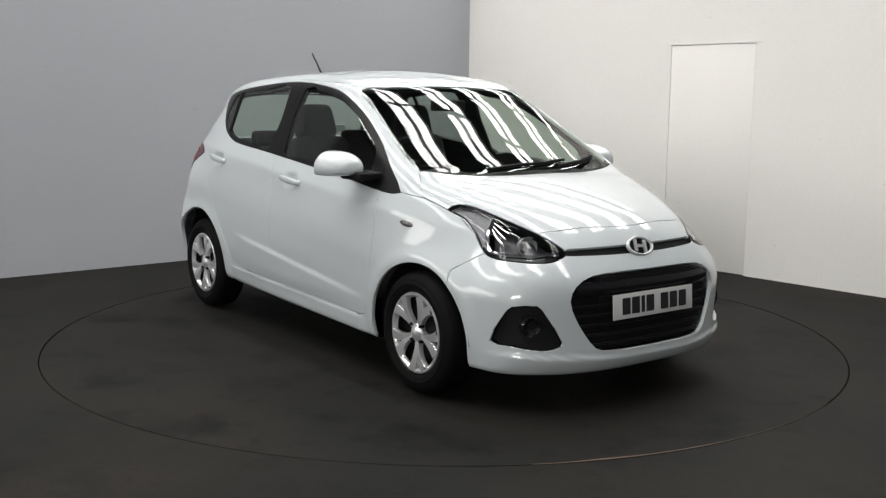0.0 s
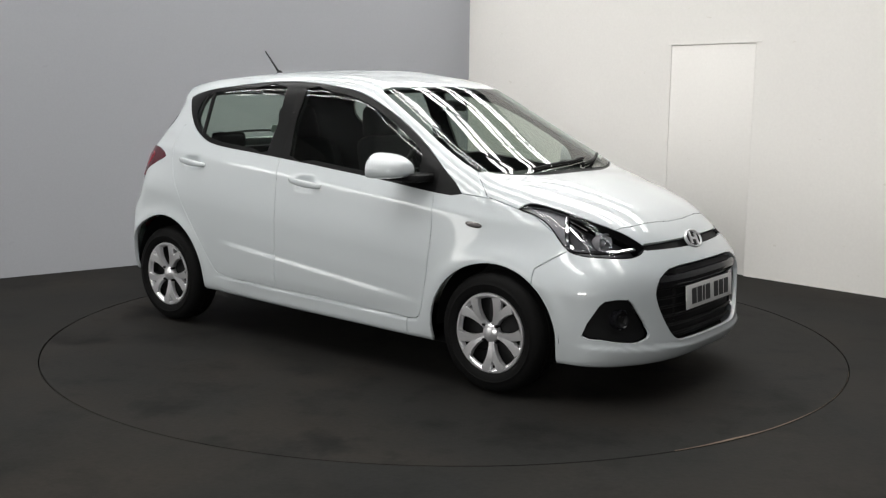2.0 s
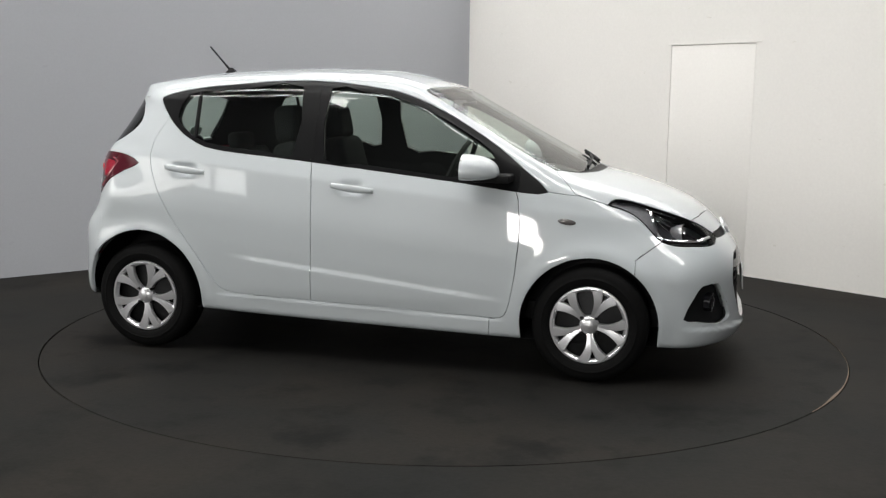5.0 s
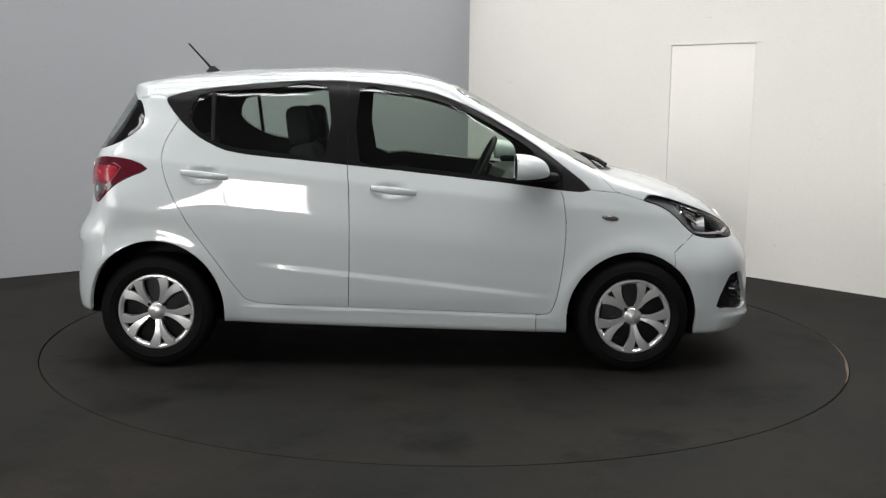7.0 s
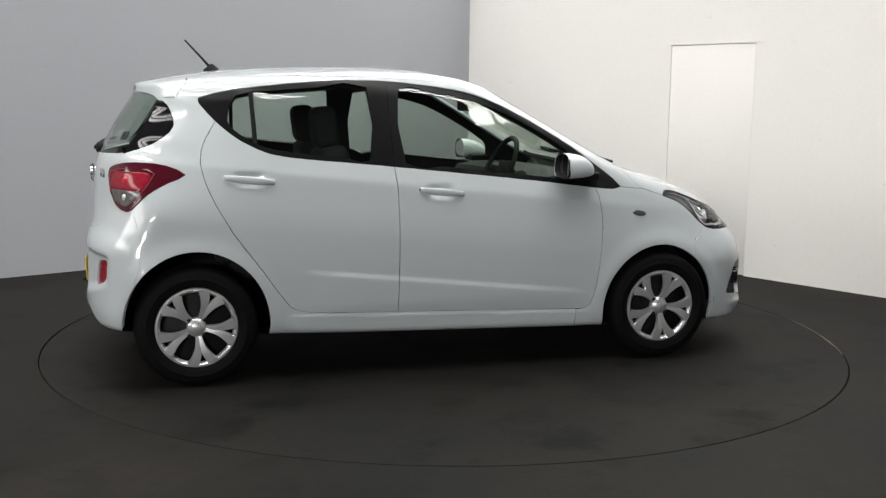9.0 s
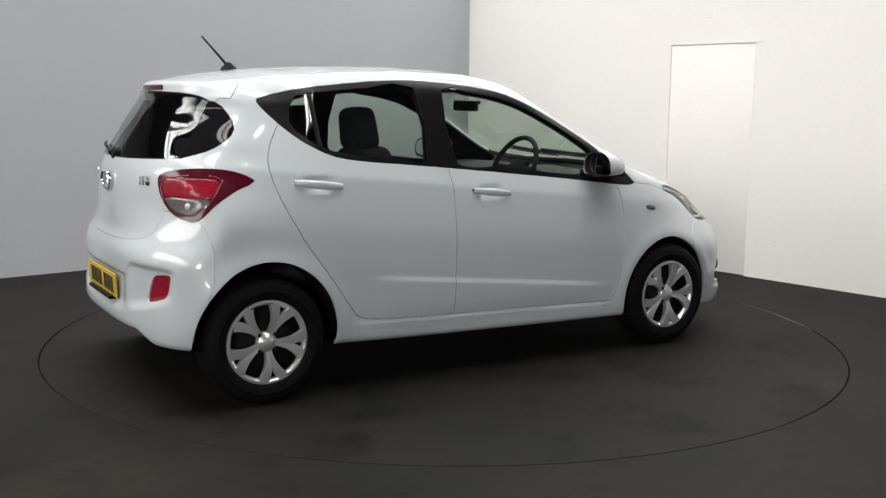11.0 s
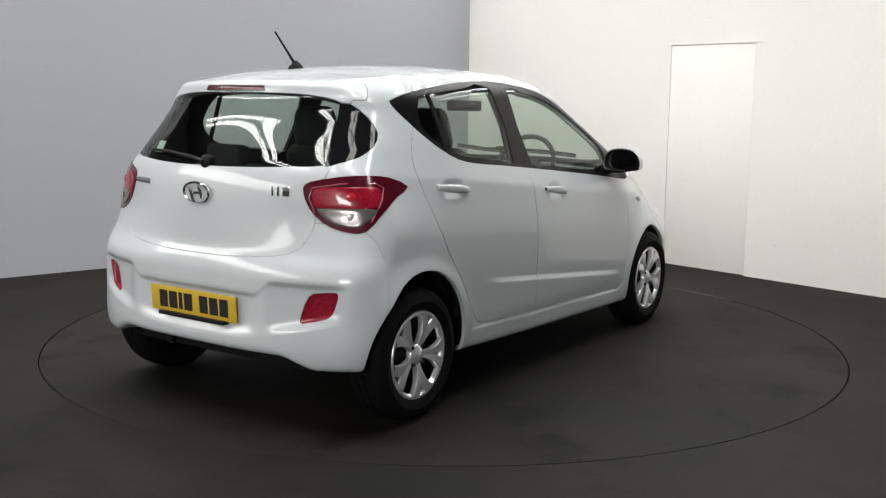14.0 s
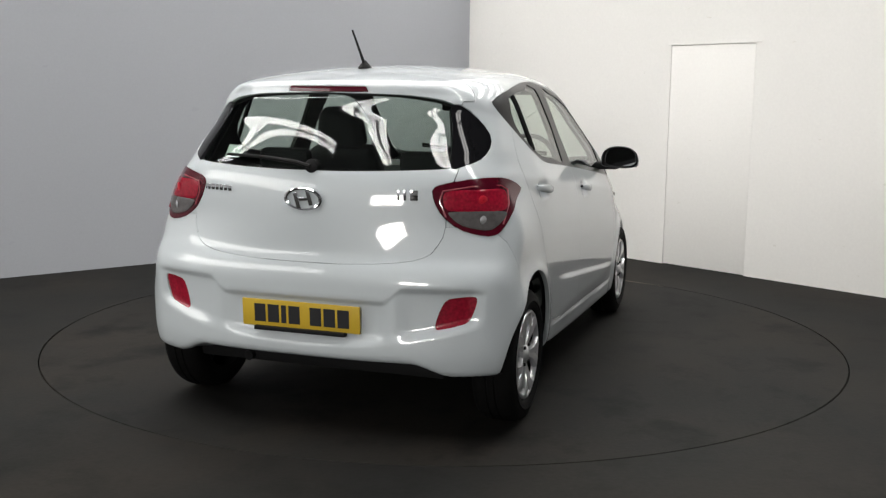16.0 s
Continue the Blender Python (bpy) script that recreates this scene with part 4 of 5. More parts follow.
# ---- wheels ----
def wheel(cx, cz, s):
    """A tyre on a dark steel wheel with a ten-armed silver cover and four nuts; outward is local -y."""
    root = new("wheel")
    root.parent = car
    root.matrix_basis = Matrix.Translation((cx, 0.808 * s, cz)) @ Matrix.Rotation(0 if s < 0 else math.pi, 4, "Z")
    tread = [(0.188, 0.006), (0.193, -0.002), (0.205, -0.008), (0.222, -0.0115), (0.2255, -0.0118), (0.227, -0.0138), (0.231, -0.0138), (0.2325, -0.0116), (0.245, -0.010), (0.262, -0.004), (0.274, 0.008), (0.281, 0.022),
             (0.2845, 0.040), (0.2855, 0.060), (0.281, 0.062), (0.281, 0.067), (0.2855, 0.069), (0.2855, 0.094), (0.281, 0.096), (0.281, 0.102), (0.2855, 0.104),
             (0.2845, 0.130), (0.278, 0.150), (0.262, 0.166), (0.225, 0.172), (0.19, 0.166)]
    bm = bmesh.new()
    lathe(bm, tread, 72)
    finish("tyre", bm, RUBBER, root, "black rubber tyre", angle=50)
    bm = bmesh.new()
    lathe(bm, [(0.188, 0.008), (0.182, 0.030), (0.180, 0.15), (0.19, 0.168)], 48)
    lathe(bm, [(0.181, 0.055), (0.10, 0.045), (0.06, 0.035), (0.001, 0.035)], 48)
    finish("steel_wheel", bm, DISC_STEEL, root)
    # silver cover: outer ring, hub and arms
    bm = bmesh.new()
    lathe(bm, [(0.165, 0.016), (0.169, 0.002), (0.178, -0.005), (0.187, -0.004), (0.1905, 0.002), (0.190, 0.012)], 72)
    lathe(bm, [(0.001, -0.006), (0.019, -0.006), (0.024, -0.004), (0.030, 0.000), (0.040, 0.004), (0.046, 0.012), (0.047, 0.03)], 40)

    def depth(r):
        return 0.006 - 0.012 * (r - 0.05) / 0.13 - 0.004 * math.sin(math.pi * (r - 0.05) / 0.13)
    finish("wheel_cover", bm, SILVER, root, "silver wheel cover with split arms", angle=40)
    bm = bmesh.new()
    for sgn in (-1, 1):
        rows = []
        for i in range(11):
            t = i / 10
            mid = Vector((0.038 + 0.134 * t, 0, sgn * (0.004 + 0.0435 * t ** 2.4)))
            r = mid.length
            hw = 0.0120 + 0.0145 * t ** 1.5
            way = Vector((0.134, 0, sgn * 0.0435 * 2.4 * t ** 1.4)).normalized()
            d = Vector((-way.z, 0, way.x))
            y = depth(r)
            row = []
            for off, dy in ((-1.0, 0.022), (-0.98, 0.006), (-0.86, 0.001 - 0.0025 * (sgn < 0)), (0.45 * sgn, -0.0015), (0.86, 0.001 - 0.0025 * (sgn > 0)), (0.98, 0.006), (1.0, 0.022)):
                p = mid + d * (off * hw)
                row.append(bm.verts.new((p.x, y + dy, p.z)))
            rows.append(row)
        for a_, b_ in zip(rows, rows[1:]):
            for i in range(6):
                bm.faces.new((a_[i], a_[i + 1], b_[i + 1], b_[i]))
    first = finish("spoke", bm, SILVER, root, angle=24)
    first.matrix_basis = Matrix.Rotation(radians(-63), 4, "Y")
    for k in range(1, 5):
        o = new("spoke", first.data)
        o.parent = root
        o.matrix_basis = Matrix.Rotation(radians(-63 - 72 * k), 4, "Y")
    for k in range(4):
        a = math.pi / 4 + k * math.pi / 2
        bm = bmesh.new()
        lathe(bm, [(0.001, -0.004), (0.006, -0.004), (0.0085, 0.0), (0.0085, 0.02)], 6, m=Matrix.Translation((0.051 * math.cos(a), 0, 0.051 * math.sin(a))))
        finish("wheel_nut", bm, DISC_STEEL, root)
    bm = bmesh.new()
    lathe(bm, [(0.001, -0.0085), (0.013, -0.0085), (0.016, -0.0065)], 24)
    finish("hub_badge", bm, LAMP_SILVER, root)


for sx, sz in ((1.1925, 0.284), (-1.1925, 0.286)):
    for s in (-1, 1):
        wheel(sx, sz, s)
        bm = bmesh.new()
        n = 36
        rows = []
        for w, rr in ((0.765, 1.0), (0.50, 1.0), (0.50, 0.1)):
            rows.append([bm.verts.new((sx + 0.345 * rr * math.cos(t), w * s, sz + 0.005 + (0.360 if sx < 0 else 0.340) * rr * math.sin(t)))
                         for t in np.linspace(-0.02, math.pi + 0.02, n)])
        for a_, b_ in zip(rows, rows[1:]):
            for i in range(n - 1):
                bm.faces.new((a_[i], a_[i + 1], b_[i + 1], b_[i]))
        part("wheel_well", bm, BLACK_PLASTIC, car)

bm = bmesh.new()
box(bm, (-1.55, -0.56, 0.24), (1.62, 0.56, 0.34), 0.02)
box(bm, (-0.80, -0.70, 0.245), (0.80, 0.70, 0.36), 0.02)
part("floor_pan", bm, BLACK_PLASTIC, car)
for s in (-1, 1):
    for x in (1.1925, -1.1925):
        bm = bmesh.new()
        tube(bm, [(x, 0.66 * s, 0.285), (x, 0.3 * s, 0.29)], 0.035, 10)
        part("axle", bm, DISC_STEEL, car)
bm = bmesh.new()
tube(bm, [(-1.30, 0.30, 0.28), (-1.50, 0.31, 0.275), (-1.57, 0.315, 0.265)], 0.022, 12)
part("exhaust", bm, DISC_STEEL, car)


# ---- mirrors, handles, aerial, wipers ----
def door_mirror(s):
    """Rounded cap with a flat glazed back, on a black foot."""
    bm = bmesh.new()
    n, m = 20, 28
    rows = []
    for i in range(n + 1):
        t = i / n                                  # from the glass (rear) to the nose (front)
        x = 0.582 + 0.165 * t
        grow = (1 - t ** 2.4) ** 0.5
        row = []
        for j in range(m):
            a = 2 * math.pi * j / m
            ca, sa = math.cos(a), math.sin(a)
            oy = math.copysign(abs(ca) ** (2 / 2.7), ca) * 0.108 * (0.25 + 0.75 * grow)
            dome = 1 - 0.18 * max(0, ca) ** 2
            oz = abs(sa) ** (2 / 2.3) * 0.084 * dome * grow if sa > 0 else -abs(sa) ** 0.35 * 0.040 * (0.4 + 0.6 * grow)
            row.append(bm.verts.new((x, s * (0.885 + oy - 0.02 * t), 1.012 + oz)))
        rows.append(row)
    for a_, b_ in zip(rows, rows[1:]):
        for j in range(m):
            bm.faces.new((a_[j], a_[(j + 1) % m], b_[(j + 1) % m], b_[j]))
    bm.faces.new(rows[-1])
    for f in bm.faces:
        f.material_index = 1 if f.calc_center_median().z < 0.975 else 0
    mir = finish("door_mirror", bm, [PAINT, BLACK_PLASTIC], car, "white door mirror with a black foot", angle=60)
    bm = bmesh.new()
    ring = [v.co.copy() for v in [bm.verts.new((0.585, s * (0.885 + math.copysign(abs(math.cos(a)) ** 0.74, math.cos(a)) * 0.103), 1.012 + math.copysign(abs(math.sin(a)) ** 0.74, math.sin(a)) * (0.078 if math.sin(a) > 0 else 0.042)))
                                    for a in np.linspace(0, 2 * math.pi, 28, endpoint=False)]]
    vs = bm.verts[:]
    inner = [bm.verts.new(Vector((0.610, s * 0.885, 1.018)) + (c - Vector((0.585, s * 0.885, 1.012))) * 0.88) for c in ring]
    for j in range(28):
        bm.faces.new((vs[j], vs[(j + 1) % 28], inner[(j + 1) % 28], inner[j]))
    finish("mirror_rim", bm, BLACK_PLASTIC, mir)
    bm = bmesh.new()
    bm.faces.new([bm.verts.new(Vector((0.600 - 0.16 * (abs(c.y) - 0.885), s * 0.885, 1.018)) + (c - Vector((0.585, s * 0.885, 1.012))) * 0.885) for c in ring])
    finish("mirror_glass", bm, MIRROR, mir)
    bm = bmesh.new()
    box(bm, (0.615, 0.70, 0.958), (0.80, 0.865, 0.998), 0.015, m=Matrix.Diagonal((1, s, 1, 1)), seg=3)
    finish("mirror_foot", bm, BLACK_PLASTIC, mir)


def handle(parent, x0, x1, z, s):
    """A bowed pull bar over a scoop in the door skin."""
    w0, w1 = skin_point(x=x0, z=z), skin_point(x=x1, z=z)
    bm = bmesh.new()
    n = 16
    rows = []
    for i in range(n + 1):
        t = i / n
        x = x0 + (x1 - x0) * t
        ww = w0 + (w1 - w0) * t + 0.003 + 0.022 * (math.sin(math.pi * t) ** 0.6 if 0 < t < 1 else 0)
        hh = 0.012 + 0.006 * math.sin(math.pi * t)
        zz = z - 0.10 * (x - (x0 + x1) / 2)
        row = []
        for a in np.linspace(0, 2 * math.pi, 12, endpoint=False):
            row.append(bm.verts.new((x, s * (ww + 0.007 * math.cos(a)), zz + hh * math.sin(a))))
        rows.append(row)
    for a_, b_ in zip(rows, rows[1:]):
        for j in range(12):
            bm.faces.new((a_[j], a_[(j + 1) % 12], b_[(j + 1) % 12], b_[j]))
    bm.faces.new(rows[0])
    bm.faces.new(rows[-1])
    h = finish("door_handle", bm, PAINT, parent, "white pull handle", angle=60)
    return h


doors = {}
for ob in car.children:
    kind = ob.name.split(".")[0]
    if kind in ("front_door", "rear_door"):
        doors[kind, -1 if ob.data.vertices[0].co.y < 0 else 1] = ob
for s in (-1, 1):
    door_mirror(s)
    handle(doors["front_door", s], -0.125, 0.10, 0.905, s)
    handle(doors["rear_door", s], -1.055, -0.825, 0.972, s)
    # upright bar between the rear door's panes
    bm = bmesh.new()
    a, b = (-0.915, 1.372), (-0.905, 1.135)
    pts = []
    for i in range(8):
        t = i / 7
        x, z = a[0] + (b[0] - a[0]) * t, a[1] + (b[1] - a[1]) * t
        pts.append((x, s * (skin_point(x=x, z=z) - 0.006), z))
    tube(bm, pts, 0.011, 8)
    part("window_bar", bm, BLACK_PLASTIC, doors["rear_door", s])
    # side repeater
    bm = bmesh.new()
    w = skin_point(x=1.068, z=0.777)
    lathe(bm, [(0.040, 0.0), (0.036, 0.004), (0.02, 0.007), (0.001, 0.008)], 24, axis="z")
    bmesh.ops.transform(bm, matrix=skin_frame(1.068, w, 0.777, s) @ Matrix.Rotation(radians(-8 * -s), 4, "Z") @ Matrix.Diagonal((1.1, 0.36, 1, 1)), verts=bm.verts[:])
    part("side_repeater", bm, REVERSE_LENS, car, "small clear side repeater lamp")
    # keyhole cap on the front handle
    if s < 0:
        bm = bmesh.new()
        w = skin_point(x=-0.118, z=0.917)
        lathe(bm, [(0.009, 0.0), (0.009, 0.012), (0.001, 0.012)], 14, axis="z")
        bmesh.ops.transform(bm, matrix=skin_frame(-0.118, w, 0.917, s), verts=bm.verts[:])
        part("keyhole", bm, BLACK_PLASTIC, doors["front_door", s])

bm = bmesh.new()
lathe(bm, [(0.045, -0.012), (0.043, 0.004), (0.030, 0.016), (0.014, 0.028), (0.008, 0.034)], 24, axis="z")
bmesh.ops.transform(bm, matrix=Matrix.Translation((-1.055, 0, 1.486)) @ Matrix.Diagonal((1.0, 0.62, 1, 1)), verts=bm.verts[:])
aerial = part("aerial_base", bm, BLACK_PLASTIC, car)
bm = bmesh.new()
tube(bm, [(-1.065, 0, 1.505), (-1.10, 0, 1.545), (-1.19, 0, 1.642)], 0.0075, 10, 0.0042)
part("aerial_rod", bm, BLACK_PLASTIC, aerial, "black roof aerial")


def over_glass(x, y, h):
    """A place h above the windscreen or cowl at (x, y)."""
    lo, hi = 0.5, 1.7
    for _ in range(30):
        m = (lo + hi) / 2
        if skin(np.array([x]), np.array([abs(y)]), np.array([m]))[0] > 0:
            hi = m
        else:
            lo = m
    return (x, y, lo + h)


for pts in ([(1.11, -0.33), (1.10, -0.15), (1.09, 0.05), (1.06, 0.22)], [(1.12, 0.12), (1.07, 0.32), (1.00, 0.48)]):
    bm = bmesh.new()
    tube(bm, [over_glass(x, y, 0.022) for x, y in pts], 0.008, 8)
    wip = part("windscreen_wiper", bm, BLACK_PLASTIC, car, "black wiper arm resting on the windscreen")
    bm = bmesh.new()
    tube(bm, [over_glass(x, y, 0.008) for x, y in pts], 0.005, 6)
    part("wiper_blade", bm, RUBBER, wip)
bm = bmesh.new()
box(bm, (-0.001, -0.045, -0.028), (0.001, 0.045, 0.028), m=Matrix.Translation((nose_point(0.40, 1.128, False) + 0.022, 0.40, 1.128))
    @ Matrix.Rotation(-0.40, 4, "Z") @ Matrix.Rotation(radians(27), 4, "Y"))
part("window_sticker", bm, STICKER, tailgate, "pale sticker inside the rear window")
bm = bmesh.new()
rw = [(nose_point(y, z, False) - 0.022, y, z) for y, z in ((0.02, 1.085), (-0.05, 1.10), (-0.22, 1.115), (-0.40, 1.118))]
rw = [(x, -y, z) for x, y, z in rw]
tube(bm, rw, 0.010, 8, 0.006)
wip = part("rear_wiper", bm, BLACK_PLASTIC, car, "black rear wiper")
bm = bmesh.new()
lathe(bm, [(0.030, -0.02), (0.028, 0.012), (0.015, 0.02), (0.001, 0.021)], 18, axis="z")
bmesh.ops.transform(bm, matrix=Matrix.Translation((nose_point(0.02, 1.085, False), -0.02, 1.085)) @ Matrix.Rotation(radians(-80), 4, "Y"), verts=bm.verts[:])
part("wiper_hub", bm, BLACK_PLASTIC, wip)


# ---- nose and tail details ----
def plate(parent, x, z, s, mat, tilt):
    """A number plate with seven plain dark bars for its signs; s: 1 faces forward, -1 backward."""
    m = Matrix.Translation((x, 0, z)) @ Matrix.Rotation(0 if s > 0 else math.pi, 4, "Z") @ Matrix.Rotation(radians(tilt), 4, "Y")
    bm = bmesh.new()
    box(bm, (0, -0.26, -0.0555), (0.006, 0.26, 0.0555), 0.002, m=m)
    p = part("number_plate", bm, mat, parent, "white number plate" if s > 0 else "yellow number plate")
    y = -0.205
    for k, w in enumerate((0.05, 0.05, 0.022, 0.05, 0.05, 0.05, 0.05)):
        if k == 4:
            y += 0.034
        bm = bmesh.new()
        box(bm, (0.0062, y, -0.037), (0.0072, y + w, 0.037), m=m)
        part("plate_bar", bm, INK, p)
        y += w + 0.0105
    return p


plate(car, 1.905, 0.462, 1, PLATE_WHITE, -4)
rear_plate = plate(car, -1.700, 0.491, -1, PLATE_YELLOW, 3)
bm = bmesh.new()
box(bm, (-1.722, -0.20, 0.422), (-1.690, 0.20, 0.438), 0.003)
part("plate_holder", bm, BLACK_PLASTIC, rear_bumper)


def oval_badge(parent, x, z, s, tilt):
    m = Matrix.Translation((x, 0, z)) @ Matrix.Rotation(0 if s > 0 else math.pi, 4, "Z") @ Matrix.Rotation(radians(tilt), 4, "Y")
    bm = bmesh.new()
    n = 40
    rows = []
    for r, h in ((0.80, 0.006), (0.82, 0.010), (0.92, 0.013), (1.0, 0.009), (1.0, 0.0)):
        rows.append([bm.verts.new(m @ Vector((h, 0.083 * r * math.cos(t), 0.047 * r * math.sin(t)))) for t in np.linspace(0, 2 * math.pi, n, endpoint=False)])
    for a_, b_ in zip(rows, rows[1:]):
        for i in range(n):
            bm.faces.new((a_[i], a_[(i + 1) % n], b_[(i + 1) % n], b_[i]))
    for side in (-1, 1):
        box(bm, (0.004, side * 0.028 - 0.009, -0.032), (0.011, side * 0.028 + 0.009, 0.032), 0.002, m=m @ Matrix.Rotation(radians(-14 * s), 4, "X"))
    box(bm, (0.004, -0.030, -0.007), (0.010, 0.030, 0.007), 0.002, m=m @ Matrix.Rotation(radians(-6 * s), 4, "X"))
    b = part("oval_badge", bm, CHROME if s < 0 else LAMP_SILVER, parent, "chrome oval badge")
    bm = bmesh.new()
    bm.faces.new([bm.verts.new(m @ Vector((0.003, 0.069 * math.cos(t), 0.039 * math.sin(t)))) for t in np.linspace(0, 2 * math.pi, n, endpoint=False)])
    part("badge_ground", bm, PAINT if s < 0 else BLACK_GLOSS, b)


oval_badge(car, nose_point(0, 0.702) + 0.004, 0.702, 1, -32)
oval_badge(car, nose_point(0, 0.957, False) - 0.004, 0.957, -1, 5)
for y0, ws in ((0.35, (0.02, 0.018, 0.02, 0.018, 0.02, 0.016, 0.008)), (-0.455, (0.030, 0.010, 0.009))):
    y = y0
    for w in ws:
        bm = bmesh.new()
        yy = y + w / 2
        box(bm, (-0.004, -w / 2, -0.012 if len(ws) > 3 else -0.020), (0.0, w / 2, 0.012 if len(ws) > 3 else 0.020), 0.0015,
            m=Matrix.Translation((nose_point(yy, 0.982, False) - 0.001, yy, 0.982)) @ Matrix.Rotation(-0.78 * yy, 4, "Z"))
        part("badge_bar", bm, CHROME, tailgate)
        y += w + (0.005 if len(ws) > 3 else 0.014)

# grille slats and the broad bar behind the plate
for k in range(7):
    z = 0.300 + 0.043 * k
    half = 0.33 + 0.11 * math.sin(min(1, (z - 0.28) / 0.24) * math.pi / 2) - max(0, z - 0.53) * 0.6
    bm = bmesh.new()
    pts = [(nose_point(y, z) - 0.034, y, z) for y in np.linspace(-half, half, 21)]
    tube(bm, pts, 0.007, 6)
    part("grille_slat", bm, BLACK_PLASTIC, front_bumper)
bm = bmesh.new()
pts = [(nose_point(y, 0.545) - 0.016, y, 0.545) for y in np.linspace(-0.425, 0.425, 25)]
rows = []
for p in pts:
    rows.append([bm.verts.new((p[0] + dx, p[1], p[2] + dz)) for dx, dz in ((-0.03, 0.032), (-0.004, 0.030), (0.006, 0.012), (0.006, -0.012), (-0.004, -0.030), (-0.03, -0.032))])
for a_, b_ in zip(rows, rows[1:]):
    for i in range(5):
        bm.faces.new((a_[i], a_[i + 1], b_[i + 1], b_[i]))
part("grille_bar", bm, BLACK_GLOSS, front_bumper)
bm = bmesh.new()
box(bm, (1.80, -0.30, 0.36), (1.872, 0.30, 0.60), 0.01)
part("grille_backing", bm, BLACK_PLASTIC, front_bumper)
for s in (-1, 1):
    # fog lamp
    cx, cw, cz = 1.772, 0.60, 0.395
    m = Matrix.Translation((cx - 0.02, cw * s, cz)) @ Matrix.Rotation(radians(18 * s), 4, "Z") @ Matrix.Rotation(radians(90), 4, "Y")
    bm = bmesh.new()
    lathe(bm, [(0.046, -0.02), (0.046, 0.012), (0.040, 0.016), (0.036, 0.010)], 28, axis="z", m=m)
    fog = part("fog_lamp", bm, BLACK_GLOSS, car, "round fog lamp in a black pocket")
    bm = bmesh.new()
    lathe(bm, [(0.036, 0.010), (0.026, -0.004), (0.010, -0.012), (0.001, -0.012)], 28, axis="z", m=m)
    part("reflector_bowl", bm, DISC_STEEL, fog)
    bm = bmesh.new()
    lathe(bm, [(0.037, 0.012), (0.02, 0.017), (0.001, 0.018)], 28, axis="z", m=m)
    part("fog_lens", bm, CLEAR, fog)

# headlight and tail lamp insides
lamps = [o for o in car.children if o.name.split(".")[0] == "headlight"]
for o in lamps:
    s = -1 if o.data.vertices[0].co.y < 0 else 1
    for x, w, z, r, mat in ((1.56, 0.60, 0.735, 0.064, LAMP_SILVER), (1.67, 0.490, 0.710, 0.046, LAMP_SILVER)):
        a = np.linspace(0, 2 * math.pi, 16)
        while skin(x + 0.045 + 0 * a, w + r * np.cos(a), z + r * np.sin(a)).max() > -0.012 and x > 1.2:
            x -= 0.005
        m = Matrix.Translation((x, w * s, z)) @ Matrix.Rotation(radians(10 * s), 4, "Z") @ Matrix.Rotation(radians(86), 4, "Y")
        bm = bmesh.new()
        lathe(bm, [(r, 0.030), (r * 0.96, 0.030), (r * 0.86, 0.0), (r * 0.55, -0.03), (0.001, -0.042)], 28, axis="z", m=m)
        lathe(bm, [(r * 0.42, -0.03), (r * 0.42, 0.0), (r * 0.30, 0.014), (0.001, 0.019)], 20, axis="z", m=m)
        part("lamp_bowl", bm, mat, o)
    # bright edge strip along the lower rim and the upper finger
    for ctrl, rad in ((((.83, .70), (.90, .685), (1.0, .680), (1.15, .678), (1.28, .69)), 0.010), (((.66, .862), (.76, .855), (.90, .823), (1.05, .787)), 0.005),
                      (((.885, .822), (.868, .790), (.858, .750), (.862, .715), (.885, .690)), 0.010),
                      (((.895, .808), (.94, .788), (.99, .770)), 0.004), (((.890, .795), (.93, .770), (.97, .748)), 0.004), (((.885, .780), (.915, .752), (.945, .728)), 0.004)):
        bm = bmesh.new()
        pts = []
        for d, z in ctrl:
            lo, hi = 0.2, 0.85                    # along the lamp's corner view
            for _ in range(30):
                w = (lo + hi) / 2
                if skin(np.array([d + w]), np.array([w]), np.array([z]))[0] > 0:
                    hi = w
                else:
                    lo = w
            pts.append((d + lo - 0.014, (lo - 0.014) * s, z))
        tube(bm, pts, rad, 8)
        part("chrome_strip", bm, CHROME, o)
lamps = [o for o in car.children if o.name.split(".")[0] == "tail_lamp"]
